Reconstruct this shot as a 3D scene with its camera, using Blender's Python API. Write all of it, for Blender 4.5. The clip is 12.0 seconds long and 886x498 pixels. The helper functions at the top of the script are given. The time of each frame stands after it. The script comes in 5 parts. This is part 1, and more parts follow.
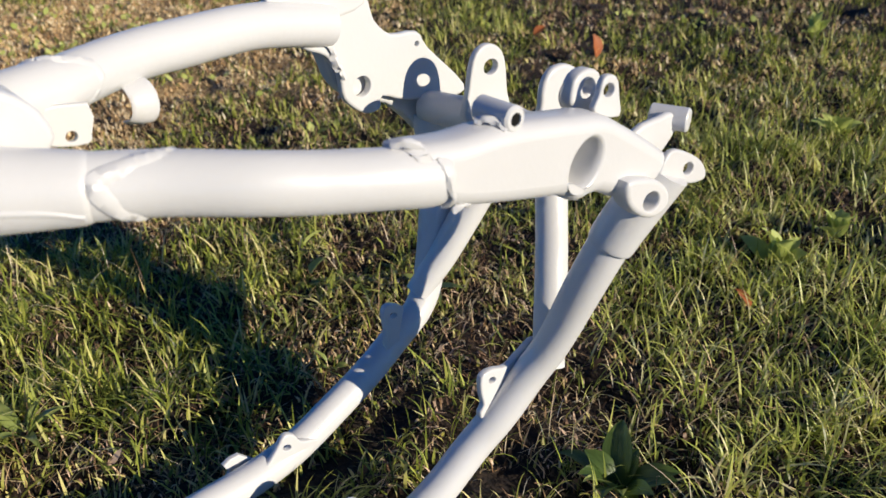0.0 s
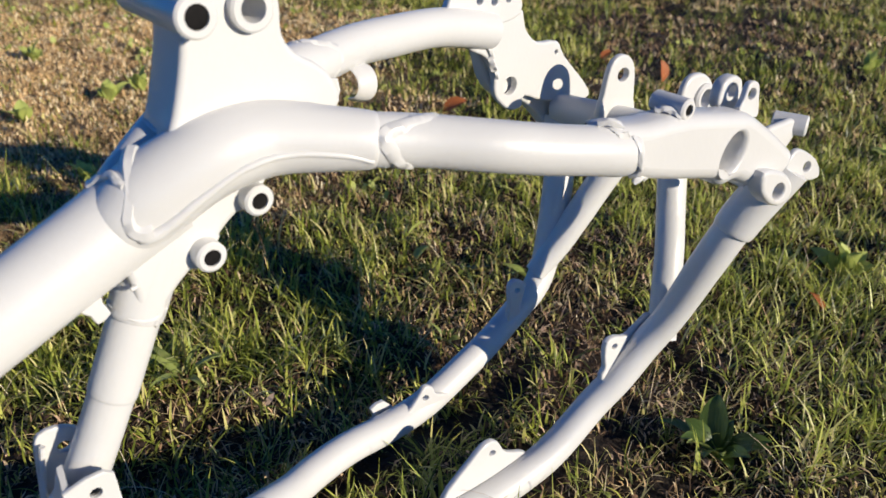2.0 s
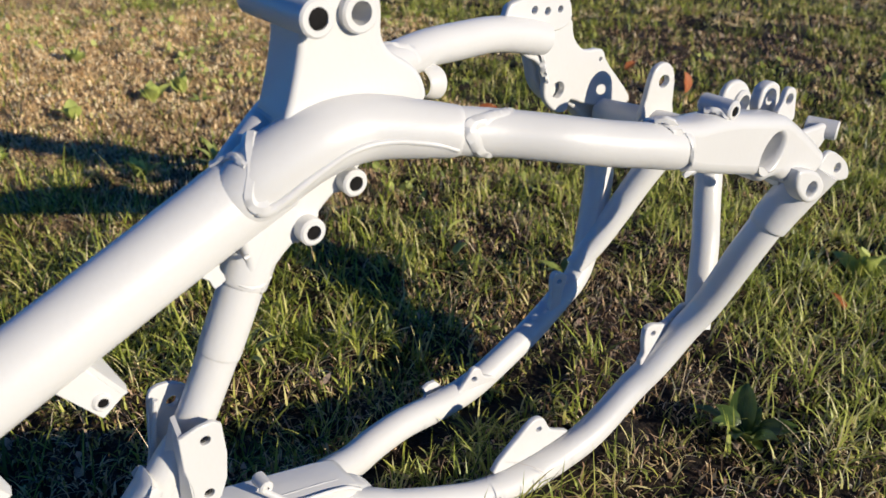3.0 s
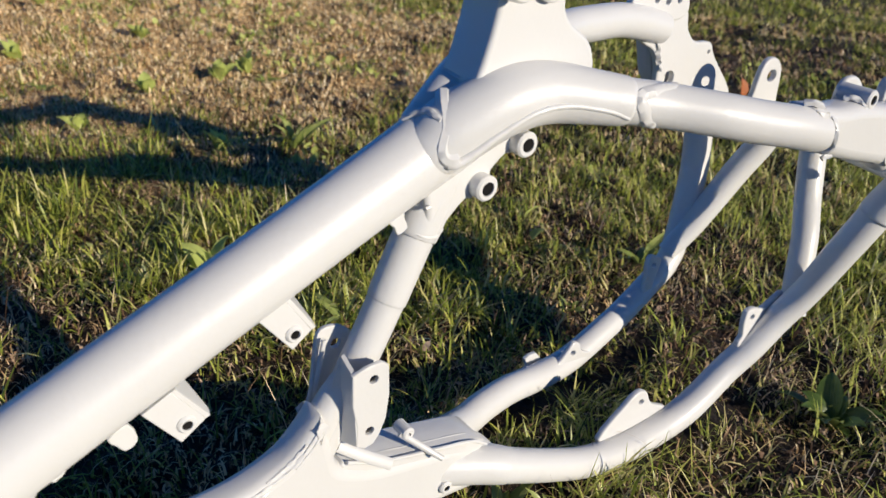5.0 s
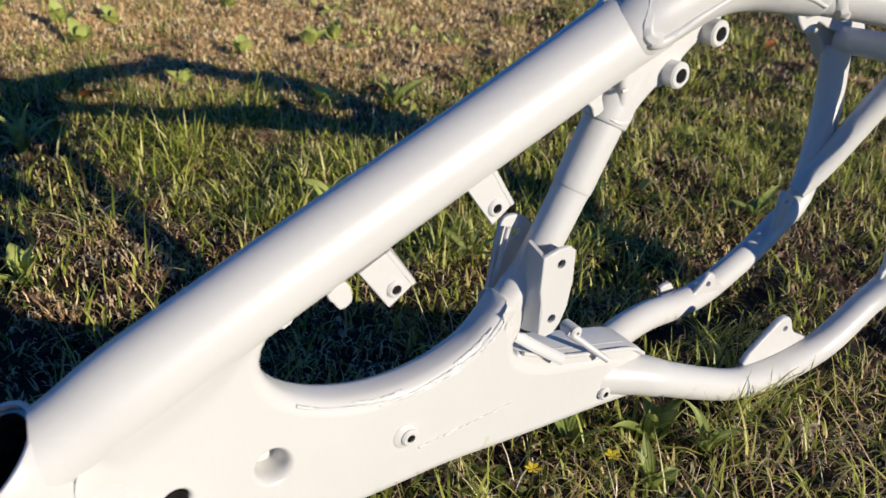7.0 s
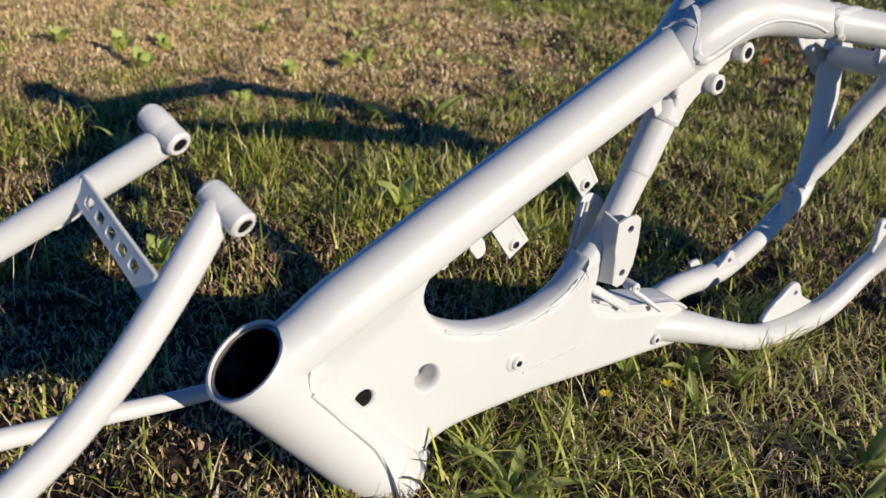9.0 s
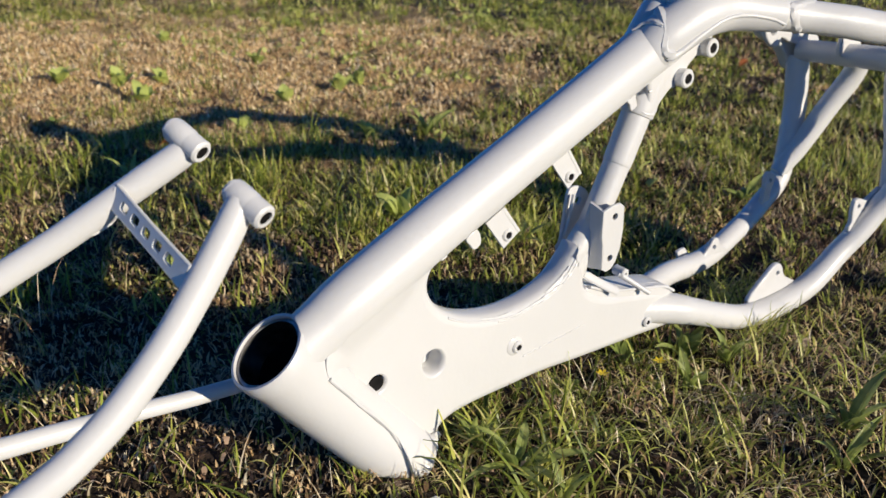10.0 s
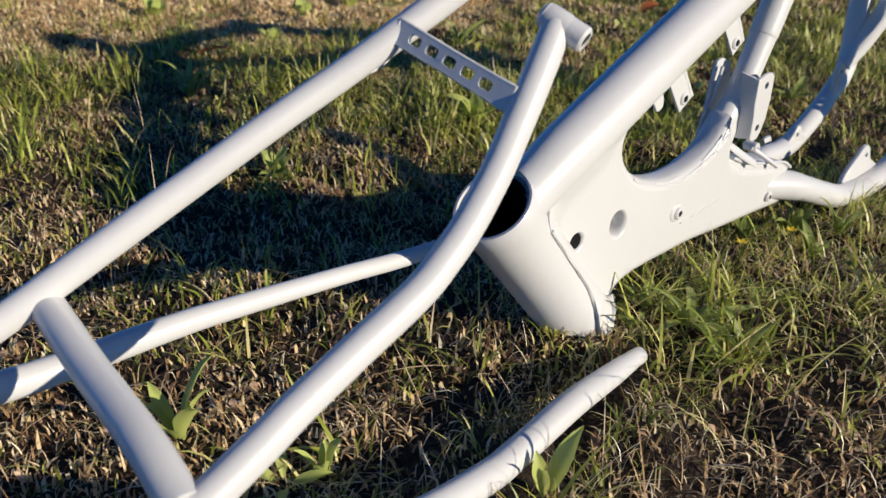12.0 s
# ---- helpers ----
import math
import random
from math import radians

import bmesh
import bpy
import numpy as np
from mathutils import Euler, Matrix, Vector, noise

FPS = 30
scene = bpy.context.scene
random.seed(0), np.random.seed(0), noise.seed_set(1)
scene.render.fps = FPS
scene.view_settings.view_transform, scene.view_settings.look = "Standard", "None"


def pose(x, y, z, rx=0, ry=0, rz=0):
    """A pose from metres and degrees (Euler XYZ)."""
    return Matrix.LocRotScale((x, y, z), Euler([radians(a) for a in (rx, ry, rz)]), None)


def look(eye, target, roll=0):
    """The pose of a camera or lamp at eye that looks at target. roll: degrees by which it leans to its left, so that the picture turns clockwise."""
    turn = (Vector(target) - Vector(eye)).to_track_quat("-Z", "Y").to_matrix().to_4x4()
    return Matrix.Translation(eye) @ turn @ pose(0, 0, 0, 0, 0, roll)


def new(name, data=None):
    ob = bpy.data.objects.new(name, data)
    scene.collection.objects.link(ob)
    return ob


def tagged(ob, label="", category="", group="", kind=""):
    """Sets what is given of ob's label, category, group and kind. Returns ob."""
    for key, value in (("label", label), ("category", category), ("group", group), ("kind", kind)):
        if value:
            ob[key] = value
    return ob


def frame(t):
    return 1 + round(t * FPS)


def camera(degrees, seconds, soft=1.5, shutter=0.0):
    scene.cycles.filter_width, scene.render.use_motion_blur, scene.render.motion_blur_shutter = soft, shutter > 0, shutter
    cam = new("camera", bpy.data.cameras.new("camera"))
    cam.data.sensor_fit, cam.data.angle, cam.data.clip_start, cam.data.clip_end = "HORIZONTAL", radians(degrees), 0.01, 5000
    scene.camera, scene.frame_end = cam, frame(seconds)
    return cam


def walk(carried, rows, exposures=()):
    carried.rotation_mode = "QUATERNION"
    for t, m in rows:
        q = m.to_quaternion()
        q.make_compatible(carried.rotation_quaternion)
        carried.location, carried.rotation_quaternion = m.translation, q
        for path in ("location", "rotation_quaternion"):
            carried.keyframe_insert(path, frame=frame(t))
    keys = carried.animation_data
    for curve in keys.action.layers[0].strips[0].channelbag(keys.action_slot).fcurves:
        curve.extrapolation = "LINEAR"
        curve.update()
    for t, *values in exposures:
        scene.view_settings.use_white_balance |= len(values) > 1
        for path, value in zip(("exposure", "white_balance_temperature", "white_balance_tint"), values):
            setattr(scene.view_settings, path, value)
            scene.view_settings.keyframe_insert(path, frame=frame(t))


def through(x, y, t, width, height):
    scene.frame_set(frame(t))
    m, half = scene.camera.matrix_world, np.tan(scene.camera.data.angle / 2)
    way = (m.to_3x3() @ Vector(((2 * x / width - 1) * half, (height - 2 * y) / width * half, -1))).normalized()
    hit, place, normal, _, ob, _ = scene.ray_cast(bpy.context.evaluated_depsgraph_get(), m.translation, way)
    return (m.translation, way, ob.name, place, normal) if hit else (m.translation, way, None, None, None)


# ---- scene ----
import functools

from mathutils import geometry

cam = camera(56.5, 12.0)
cam.data.dof.use_dof, cam.data.dof.focus_distance, cam.data.dof.aperture_fstop = True, 0.6, 12.5
PATH = [
    (0, (0.04321, 0.00503, 0.44443), (0.02035, 1.73752, -0.55455), -2.307),
    (0.5, (0.02595, -0.01768, 0.44797), (0.00435, 1.72396, -0.53500), -1.798),
    (1, (0.00829, -0.03773, 0.45194), (-0.02212, 1.71050, -0.51901), -1.178),
    (1.5, (-0.01710, -0.05822, 0.45213), (-0.06100, 1.69629, -0.50691), -0.340),
    (2, (-0.04882, -0.08658, 0.45622), (-0.10937, 1.67202, -0.49438), 0.339),
    (2.5, (-0.06994, -0.11485, 0.45607), (-0.14101, 1.64815, -0.48562), 0.851),
    (2.7, (-0.07523, -0.12598, 0.46427), (-0.15131, 1.63976, -0.47187), 0.889),
    (4.3, (-0.13771, -0.17105, 0.46375), (-0.21782, 1.60502, -0.45230), 3.046),
    (4.5, (-0.14923, -0.17523, 0.46186), (-0.22517, 1.59678, -0.46238), 3.318),
    (5, (-0.17259, -0.18197, 0.45014), (-0.26511, 1.58952, -0.47358), 4.048),
    (5.5, (-0.19484, -0.18438, 0.43131), (-0.31237, 1.58753, -0.48876), 4.455),
    (6, (-0.22182, -0.19029, 0.41203), (-0.36796, 1.58156, -0.50405), 4.515),
    (6.5, (-0.23731, -0.20586, 0.39264), (-0.41033, 1.56106, -0.52825), 4.137),
    (7, (-0.25241, -0.22711, 0.38612), (-0.43792, 1.53686, -0.53800), 3.887),
    (7.2, (-0.25969, -0.23651, 0.38285), (-0.45155, 1.52786, -0.53919), 3.846),
    (8.8, (-0.31319, -0.36402, 0.40964), (-0.48505, 1.42113, -0.47564), 4.023),
    (9, (-0.31633, -0.38473, 0.41517), (-0.48245, 1.40491, -0.46210), 3.409),
    (9.5, (-0.31434, -0.42288, 0.43544), (-0.48247, 1.37709, -0.42005), 1.402),
    (10, (-0.31105, -0.43566, 0.41717), (-0.47810, 1.37582, -0.41389), 0.129),
    (10.5, (-0.35249, -0.46713, 0.40833), (-0.48909, 1.34938, -0.41729), 0.615),
    (11, (-0.39559, -0.48813, 0.39439), (-0.48503, 1.32216, -0.45111), 1.221),
    (11.5, (-0.45779, -0.49091, 0.38452), (-0.49545, 1.29915, -0.50671), 1.096),
    (12, (-0.50251, -0.48000, 0.36327), (-0.49509, 1.28224, -0.58248), 1.193),
]
walk(cam, [(t, look(eye, target, roll)) for t, eye, target, roll in PATH],
     [(0, 0.24), (1.5, 0.24), (3.5, 0.2), (6, 0.1), (9, 0.12), (12, 0.14)])

# ---- light: low clear-sky sun from the camera's right, blue sky fill ----
SUN = Vector((0.80, -0.512, 0.312)).normalized()
world = bpy.data.worlds.new("sky")
scene.world = world
world.use_nodes = True
wn = world.node_tree.nodes
sky = wn.new("ShaderNodeTexSky")
sky.sky_type = "NISHITA"
sky.sun_disc = False
sky.sun_elevation = math.asin(SUN.z)
sky.sun_rotation = math.atan2(SUN.x, SUN.y)
wn["Background"].inputs["Strength"].default_value = 0.09
sky.air_density, sky.ozone_density, sky.dust_density, sky.altitude = 0.7, 7.0, 0.0, 1000.0
deep = wn.new("ShaderNodeMix")
deep.data_type, deep.blend_type = "RGBA", "MULTIPLY"
deep.inputs["Factor"].default_value = 1.0
deep.inputs["B"].default_value = (0.36, 0.82, 1.08, 1)
world.node_tree.links.new(sky.outputs[0], deep.inputs["A"])
world.node_tree.links.new(deep.outputs["Result"], wn["Background"].inputs["Color"])
lamp = bpy.data.lights.new("sun", "SUN")
lamp.energy, lamp.angle, lamp.color = 5.0, radians(0.55), (1.0, 0.895, 0.725)
sun = new("sun", lamp)
sun.matrix_world = look(SUN * 20, (0, 0, 0))


# ---- materials ----
def material(name, rough=0.5, metal=0.0):
    m = bpy.data.materials.new(name)
    m.use_nodes = True
    b = m.node_tree.nodes["Principled BSDF"]
    b.inputs["Roughness"].default_value = rough
    b.inputs["Metallic"].default_value = metal
    return m, m.node_tree.nodes, m.node_tree.links, b


def ramp(nodes, stops):
    r = nodes.new("ShaderNodeValToRGB")
    e = r.color_ramp.elements
    e[0].position, e[0].color = stops[0][0], (*stops[0][1], 1)
    e[1].position, e[1].color = stops[-1][0], (*stops[-1][1], 1)
    for p, c in stops[1:-1]:
        n = e.new(p)
        n.color = (*c, 1)
    return r


def noise_node(nodes, links, scale, detail=3.0, coord="Object"):
    tc = nodes.new("ShaderNodeTexCoord")
    n = nodes.new("ShaderNodeTexNoise")
    n.inputs["Scale"].default_value = scale
    n.inputs["Detail"].default_value = detail
    links.new(tc.outputs[coord], n.inputs["Vector"])
    return n


def powder_coat():
    m, nodes, links, b = material("white_powder_coat", 0.3)
    big = noise_node(nodes, links, 9.0, 4.0)
    r = ramp(nodes, [(0.3, (0.60, 0.597, 0.59)), (0.7, (0.64, 0.636, 0.628))])
    links.new(big.outputs["Fac"], r.inputs[0])
    links.new(r.outputs[0], b.inputs["Base Color"])
    fine = noise_node(nodes, links, 260.0, 2.0)
    wavy = noise_node(nodes, links, 55.0, 2.0)
    add = nodes.new("ShaderNodeMath")
    add.operation = "MULTIPLY_ADD"
    add.inputs[1].default_value = 2.0
    links.new(wavy.outputs["Fac"], add.inputs[0])
    links.new(fine.outputs["Fac"], add.inputs[2])
    bump = nodes.new("ShaderNodeBump")
    bump.inputs["Strength"].default_value = 0.08
    bump.inputs["Distance"].default_value = 0.0012
    links.new(add.outputs[0], bump.inputs["Height"])
    links.new(bump.outputs[0], b.inputs["Normal"])
    rr = nodes.new("ShaderNodeMapRange")
    rr.inputs["To Min"].default_value, rr.inputs["To Max"].default_value = 0.34, 0.46
    links.new(wavy.outputs["Fac"], rr.inputs["Value"])
    links.new(rr.outputs[0], b.inputs["Roughness"])
    b.inputs["Diffuse Roughness"].default_value = 0.15
    b.inputs["Coat Weight"].default_value = 0.25
    b.inputs["Coat Roughness"].default_value = 0.1
    return m


def bare_steel():
    m, nodes, links, b = material("machined_steel", 0.35, 1.0)
    n = noise_node(nodes, links, 120.0)
    r = ramp(nodes, [(0.3, (0.16, 0.15, 0.15)), (0.7, (0.34, 0.33, 0.32))])
    links.new(n.outputs["Fac"], r.inputs[0])
    links.new(r.outputs[0], b.inputs["Base Color"])
    return m


# near-black: puts the shade of deep holes into colour; also colours the scratch
def hole_shade_and_scratch():
    m, nodes, links, b = material("hole_shade_and_scratch", 0.8)
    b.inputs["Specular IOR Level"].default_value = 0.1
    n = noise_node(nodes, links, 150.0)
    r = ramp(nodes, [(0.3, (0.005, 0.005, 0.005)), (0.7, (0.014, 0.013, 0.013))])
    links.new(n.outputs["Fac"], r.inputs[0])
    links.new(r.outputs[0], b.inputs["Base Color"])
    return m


def leafy(name, stops, rough=0.55, through=0.25, patch=None, veins=False):
    """Blades and leaves: each blade has its own colour; light passes through a little."""
    m, nodes, links, b = material(name, rough)
    g = nodes.new("ShaderNodeNewGeometry")
    r = ramp(nodes, stops)
    mix = nodes.new("ShaderNodeMath")
    mix.operation = "ADD"
    n = noise_node(nodes, links, patch or 5.0, 3.0)
    off = nodes.new("ShaderNodeMath")
    off.operation = "MULTIPLY_ADD"
    off.inputs[1].default_value, off.inputs[2].default_value = 0.9, -0.45
    links.new(n.outputs["Fac"], off.inputs[0])
    links.new(g.outputs["Random Per Island"], mix.inputs[0])
    links.new(off.outputs[0], mix.inputs[1])
    links.new(mix.outputs[0], r.inputs[0])
    links.new(r.outputs[0], b.inputs["Base Color"])
    b.inputs["Specular IOR Level"].default_value = 0.45
    if veins:
        tc, mp, nv = nodes.new("ShaderNodeTexCoord"), nodes.new("ShaderNodeMapping"), nodes.new("ShaderNodeTexNoise")
        mp.inputs["Scale"].default_value = (12.0, 520.0, 12.0)
        nv.inputs["Scale"].default_value, nv.inputs["Detail"].default_value = 1.0, 2.0
        bump = nodes.new("ShaderNodeBump")
        bump.inputs["Strength"].default_value, bump.inputs["Distance"].default_value = 0.7, 0.0015
        links.new(tc.outputs["Object"], mp.inputs["Vector"])
        links.new(mp.outputs[0], nv.inputs["Vector"])
        links.new(nv.outputs["Fac"], bump.inputs["Height"])
        links.new(bump.outputs[0], b.inputs["Normal"])
    t = nodes.new("ShaderNodeBsdfTranslucent")
    links.new(r.outputs[0], t.inputs["Color"])
    ms = nodes.new("ShaderNodeMixShader")
    ms.inputs[0].default_value = through
    links.new(b.outputs[0], ms.inputs[1])
    links.new(t.outputs[0], ms.inputs[2])
    links.new(ms.outputs[0], nodes["Material Output"].inputs["Surface"])
    return m


def soil():
    m, nodes, links, b = material("soil_and_thatch", 0.95)
    n1 = noise_node(nodes, links, 9.0, 6.0)
    n2 = noise_node(nodes, links, 140.0, 5.0)
    r1 = ramp(nodes, [(0.3, (0.012, 0.008, 0.005)), (0.5, (0.03, 0.018, 0.010)), (0.7, (0.07, 0.041, 0.024))])
    r2 = ramp(nodes, [(0.3, (0.25, 0.25, 0.25)), (0.7, (1.3, 1.25, 1.2))])
    links.new(n1.outputs["Fac"], r1.inputs[0])
    links.new(n2.outputs["Fac"], r2.inputs[0])
    mx = nodes.new("ShaderNodeMix")
    mx.data_type, mx.blend_type = "RGBA", "MULTIPLY"
    mx.inputs["Factor"].default_value = 1.0
    links.new(r1.outputs[0], mx.inputs["A"])
    links.new(r2.outputs[0], mx.inputs["B"])
    # bare soil under the near grass; further out the lawn itself
    tc, far = nodes.new("ShaderNodeTexCoord"), nodes.new("ShaderNodeVectorMath")
    far.operation = "DISTANCE"
    far.inputs[1].default_value = (-0.3, 1.2, 0.0)
    links.new(tc.outputs["Object"], far.inputs[0])
    step = nodes.new("ShaderNodeMapRange")
    step.inputs["From Min"].default_value, step.inputs["From Max"].default_value = 1.3, 3.2
    links.new(far.outputs["Value"], step.inputs["Value"])
    lawn = ramp(nodes, [(0.3, (0.04, 0.05, 0.014)), (0.55, (0.085, 0.085, 0.026)), (0.75, (0.17, 0.13, 0.065))])
    links.new(n1.outputs["Fac"], lawn.inputs[0])
    out = nodes.new("ShaderNodeMix")
    out.data_type = "RGBA"
    links.new(step.outputs[0], out.inputs["Factor"])
    links.new(mx.outputs["Result"], out.inputs["A"])
    links.new(lawn.outputs[0], out.inputs["B"])
    # a worn patch of bleached thatch
    worn = nodes.new("ShaderNodeVectorMath")
    worn.operation = "DISTANCE"
    worn.inputs[1].default_value = (-1.3, 1.55, 0.0)
    links.new(tc.outputs["Object"], worn.inputs[0])
    fade = nodes.new("ShaderNodeMapRange")
    fade.inputs["From Min"].default_value, fade.inputs["From Max"].default_value = 2.1, 1.5
    ragged = nodes.new("ShaderNodeMath")
    ragged.operation = "MULTIPLY_ADD"
    ragged.inputs[1].default_value = 1.9
    n3 = noise_node(nodes, links, 2.2, 5.0)
    links.new(n3.outputs["Fac"], ragged.inputs[0])
    links.new(worn.outputs["Value"], ragged.inputs[2])
    links.new(ragged.outputs[0], fade.inputs["Value"])
    thatch = ramp(nodes, [(0.3, (0.22, 0.13, 0.065)), (0.5, (0.55, 0.39, 0.19)), (0.7, (0.78, 0.60, 0.34))])
    links.new(n2.outputs["Fac"], thatch.inputs[0])
    dry = nodes.new("ShaderNodeMix")
    dry.data_type = "RGBA"
    links.new(fade.outputs[0], dry.inputs["Factor"])
    links.new(out.outputs["Result"], dry.inputs["A"])
    links.new(thatch.outputs[0], dry.inputs["B"])
    links.new(dry.outputs["Result"], b.inputs["Base Color"])
    bump = nodes.new("ShaderNodeBump")
    bump.inputs["Strength"].default_value, bump.inputs["Distance"].default_value = 1.0, 0.01
    links.new(n2.outputs["Fac"], bump.inputs["Height"])
    links.new(bump.outputs[0], b.inputs["Normal"])
    return m


WHITE, STEEL, HOLE_SHADE_SCRATCH, SOIL = powder_coat(), bare_steel(), hole_shade_and_scratch(), soil()
GREEN = leafy("green_grass", [(0.0, (0.06, 0.085, 0.016)), (0.25, (0.17, 0.215, 0.034)), (0.55, (0.38, 0.43, 0.066)), (0.8, (0.58, 0.57, 0.13)), (1.0, (0.82, 0.72, 0.34))], 0.42, 0.32, patch=14.0)
FRESH = leafy("fresh_grass", [(0.0, (0.16, 0.19, 0.035)), (0.35, (0.44, 0.50, 0.09)), (0.7, (0.68, 0.68, 0.18)), (1.0, (0.88, 0.80, 0.42))], 0.4, 0.35, patch=11.0)
DRY = leafy("dry_grass", [(0.0, (0.06, 0.032, 0.016)), (0.3, (0.24, 0.135, 0.066)), (0.6, (0.56, 0.36, 0.19)), (0.85, (0.82, 0.60, 0.36)), (1.0, (0.92, 0.80, 0.57))], 0.45, 0.15, patch=18.0)
TAN = leafy("sunbleached_thatch", [(0.0, (0.30, 0.18, 0.085)), (0.35, (0.78, 0.54, 0.27)), (0.7, (0.95, 0.74, 0.43)), (1.0, (0.97, 0.86, 0.60))], 0.55, 0.34, patch=12.0)
OLIVE = leafy("low_olive_growth", [(0.0, (0.035, 0.037, 0.010)), (0.3, (0.17, 0.17, 0.034)), (0.65, (0.50, 0.46, 0.11)), (1.0, (0.84, 0.74, 0.30))], 0.5, 0.22, patch=22.0)
LITTER = leafy("brown_litter", [(0.0, (0.018, 0.011, 0.006)), (0.45, (0.08, 0.045, 0.024)), (0.75, (0.32, 0.19, 0.11)), (1.0, (0.80, 0.58, 0.40))], 0.5, 0.1, patch=30.0)
STRAW = leafy("pinkish_straw", [(0.0, (0.09, 0.05, 0.026)), (0.35, (0.34, 0.235, 0.12)), (0.7, (0.75, 0.60, 0.36)), (1.0, (0.95, 0.86, 0.68))], 0.35, 0.12, patch=25.0)
WEED = leafy("broad_leaf", [(0.0, (0.08, 0.125, 0.03)), (0.55, (0.24, 0.30, 0.075)), (1.0, (0.50, 0.52, 0.18))], 0.34, 0.3, patch=40.0, veins=True)
DEEP = leafy("dark_broad_leaf", [(0.0, (0.03, 0.06, 0.014)), (0.6, (0.08, 0.13, 0.03)), (1.0, (0.20, 0.26, 0.06))], 0.34, 0.3, patch=40.0, veins=True)
RUST = leafy("fallen_leaf", [(0.0, (0.35, 0.09, 0.03)), (1.0, (0.55, 0.19, 0.06))], 0.6, 0.3)
PALE = leafy("pale_leaf", [(0.0, (0.38, 0.46, 0.10)), (1.0, (0.58, 0.62, 0.20))], 0.6, 0.3)
YELLOW = leafy("yellow_petal", [(0.0, (0.75, 0.55, 0.02)), (1.0, (0.85, 0.65, 0.05))], 0.5, 0.3)


# ---- mesh helpers ----
def finish(bm, mat, name, angle=38):
    bmesh.ops.recalc_face_normals(bm, faces=bm.faces)
    me = bpy.data.meshes.new(name)
    bm.to_mesh(me)
    bm.free()
    for p in me.polygons:
        p.use_smooth = True
    me.set_sharp_from_angle(angle=radians(angle))
    me.materials.append(mat)
    return me


def part(name, bm, mat, parent, label=""):
    ob = new(name, finish(bm, mat, name))
    ob.parent = parent
    return tagged(ob, label) if label else ob


def spline(points, steps=8):
    """Catmull-Rom through rows of numbers (place and radius alike)."""
    p = np.array(points, float)
    if len(p) < 3:
        return p
    e = np.vstack([2 * p[0] - p[1], p, 2 * p[-1] - p[-2]])
    out = []
    for i in range(1, len(e) - 2):
        for s in np.linspace(0, 1, steps, endpoint=False):
            a, b, c, d = e[i - 1], e[i], e[i + 1], e[i + 2]
            out.append(0.5 * (2 * b + (c - a) * s + (2 * a - 5 * b + 4 * c - d) * s * s + (3 * b - a - 3 * c + d) * s ** 3))
    out.append(p[-1])
    return np.array(out)


def sweep(bm, rows, sides=28, steps=8, caps=True, lumps=0.0, squash=None, across=(0, 1, 0)):
    """A round bar along rows of (u, v, w, radius). squash widens its section towards across."""
    rows = spline(rows, steps)
    rings = []
    up = Vector(across)
    for i, (u, v, w, r) in enumerate(rows):
        a, b = rows[max(i - 1, 0)][:3], rows[min(i + 1, len(rows) - 1)][:3]
        ahead = Vector(b - a).normalized()
        side = up - ahead * up.dot(ahead)
        side = side.normalized() if side.length > 1e-4 else ahead.orthogonal().normalized()
        up = side
        other = ahead.cross(side)
        ring = []
        for k in range(sides):
            an = 2 * math.pi * k / sides
            rr = r * (1 + lumps * noise.noise(Vector((u, v, w)) * 260 + Vector((math.cos(an), math.sin(an), 0)) * 1.5)) if lumps else r
            off = (side * math.cos(an) * (squash or 1.0) + other * math.sin(an)) * rr
            ring.append(bm.verts.new(Vector((u, v, w)) + off))
        rings.append(ring)
    for a, b in zip(rings, rings[1:]):
        for k in range(sides):
            bm.faces.new((a[k], a[(k + 1) % sides], b[(k + 1) % sides], b[k]))
    if caps:
        bm.faces.new(rings[0][::-1])
        bm.faces.new(rings[-1])
    return bm


def bar(rows, sides=28, steps=8, **kw):
    return sweep(bmesh.new(), rows, sides, steps, **kw)


def pipe(a, b, outer, inner, sides=32, chamfer=0.0012):
    """A hollow cylinder from a to b, open at both ends, with chamfered rims."""
    return lathe(a, b, [(0, inner), (0, outer - chamfer), (chamfer, outer), (-chamfer, outer), (None, outer - chamfer), (None, inner)], sides, True)


def lathe(a, b, profile, sides=32, closed=False):
    """Turns a profile of (distance along, radius) about the line from a to b; None is the far end, a minus counts from it."""
    bm = bmesh.new()
    a, b = Vector(a), Vector(b)
    ahead = (b - a).normalized()
    length = (b - a).length
    side = ahead.orthogonal().normalized()
    other = ahead.cross(side)
    rings = []
    for d, r in profile:
        d = length if d is None else (length + d if d < 0 else d)
        rings.append([bm.verts.new(a + ahead * d + (side * math.cos(2 * math.pi * k / sides) + other * math.sin(2 * math.pi * k / sides)) * r) for k in range(sides)])
    pairs = list(zip(rings, rings[1:])) + ([(rings[-1], rings[0])] if closed else [])
    for p, q in pairs:
        for k in range(sides):
            bm.faces.new((p[k], p[(k + 1) % sides], q[(k + 1) % sides], q[k]))
    if not closed:
        bm.faces.new(rings[0][::-1])
        bm.faces.new(rings[-1])
    return bm


def circle(c, r, n=24, squeeze=1.0, tilt=0.0):
    ct, st = math.cos(radians(tilt)), math.sin(radians(tilt))
    return [(c[0] + r * math.cos(2 * math.pi * k / n) * ct - r * squeeze * math.sin(2 * math.pi * k / n) * st,
             c[1] + r * math.cos(2 * math.pi * k / n) * st + r * squeeze * math.sin(2 * math.pi * k / n) * ct) for k in range(n)]


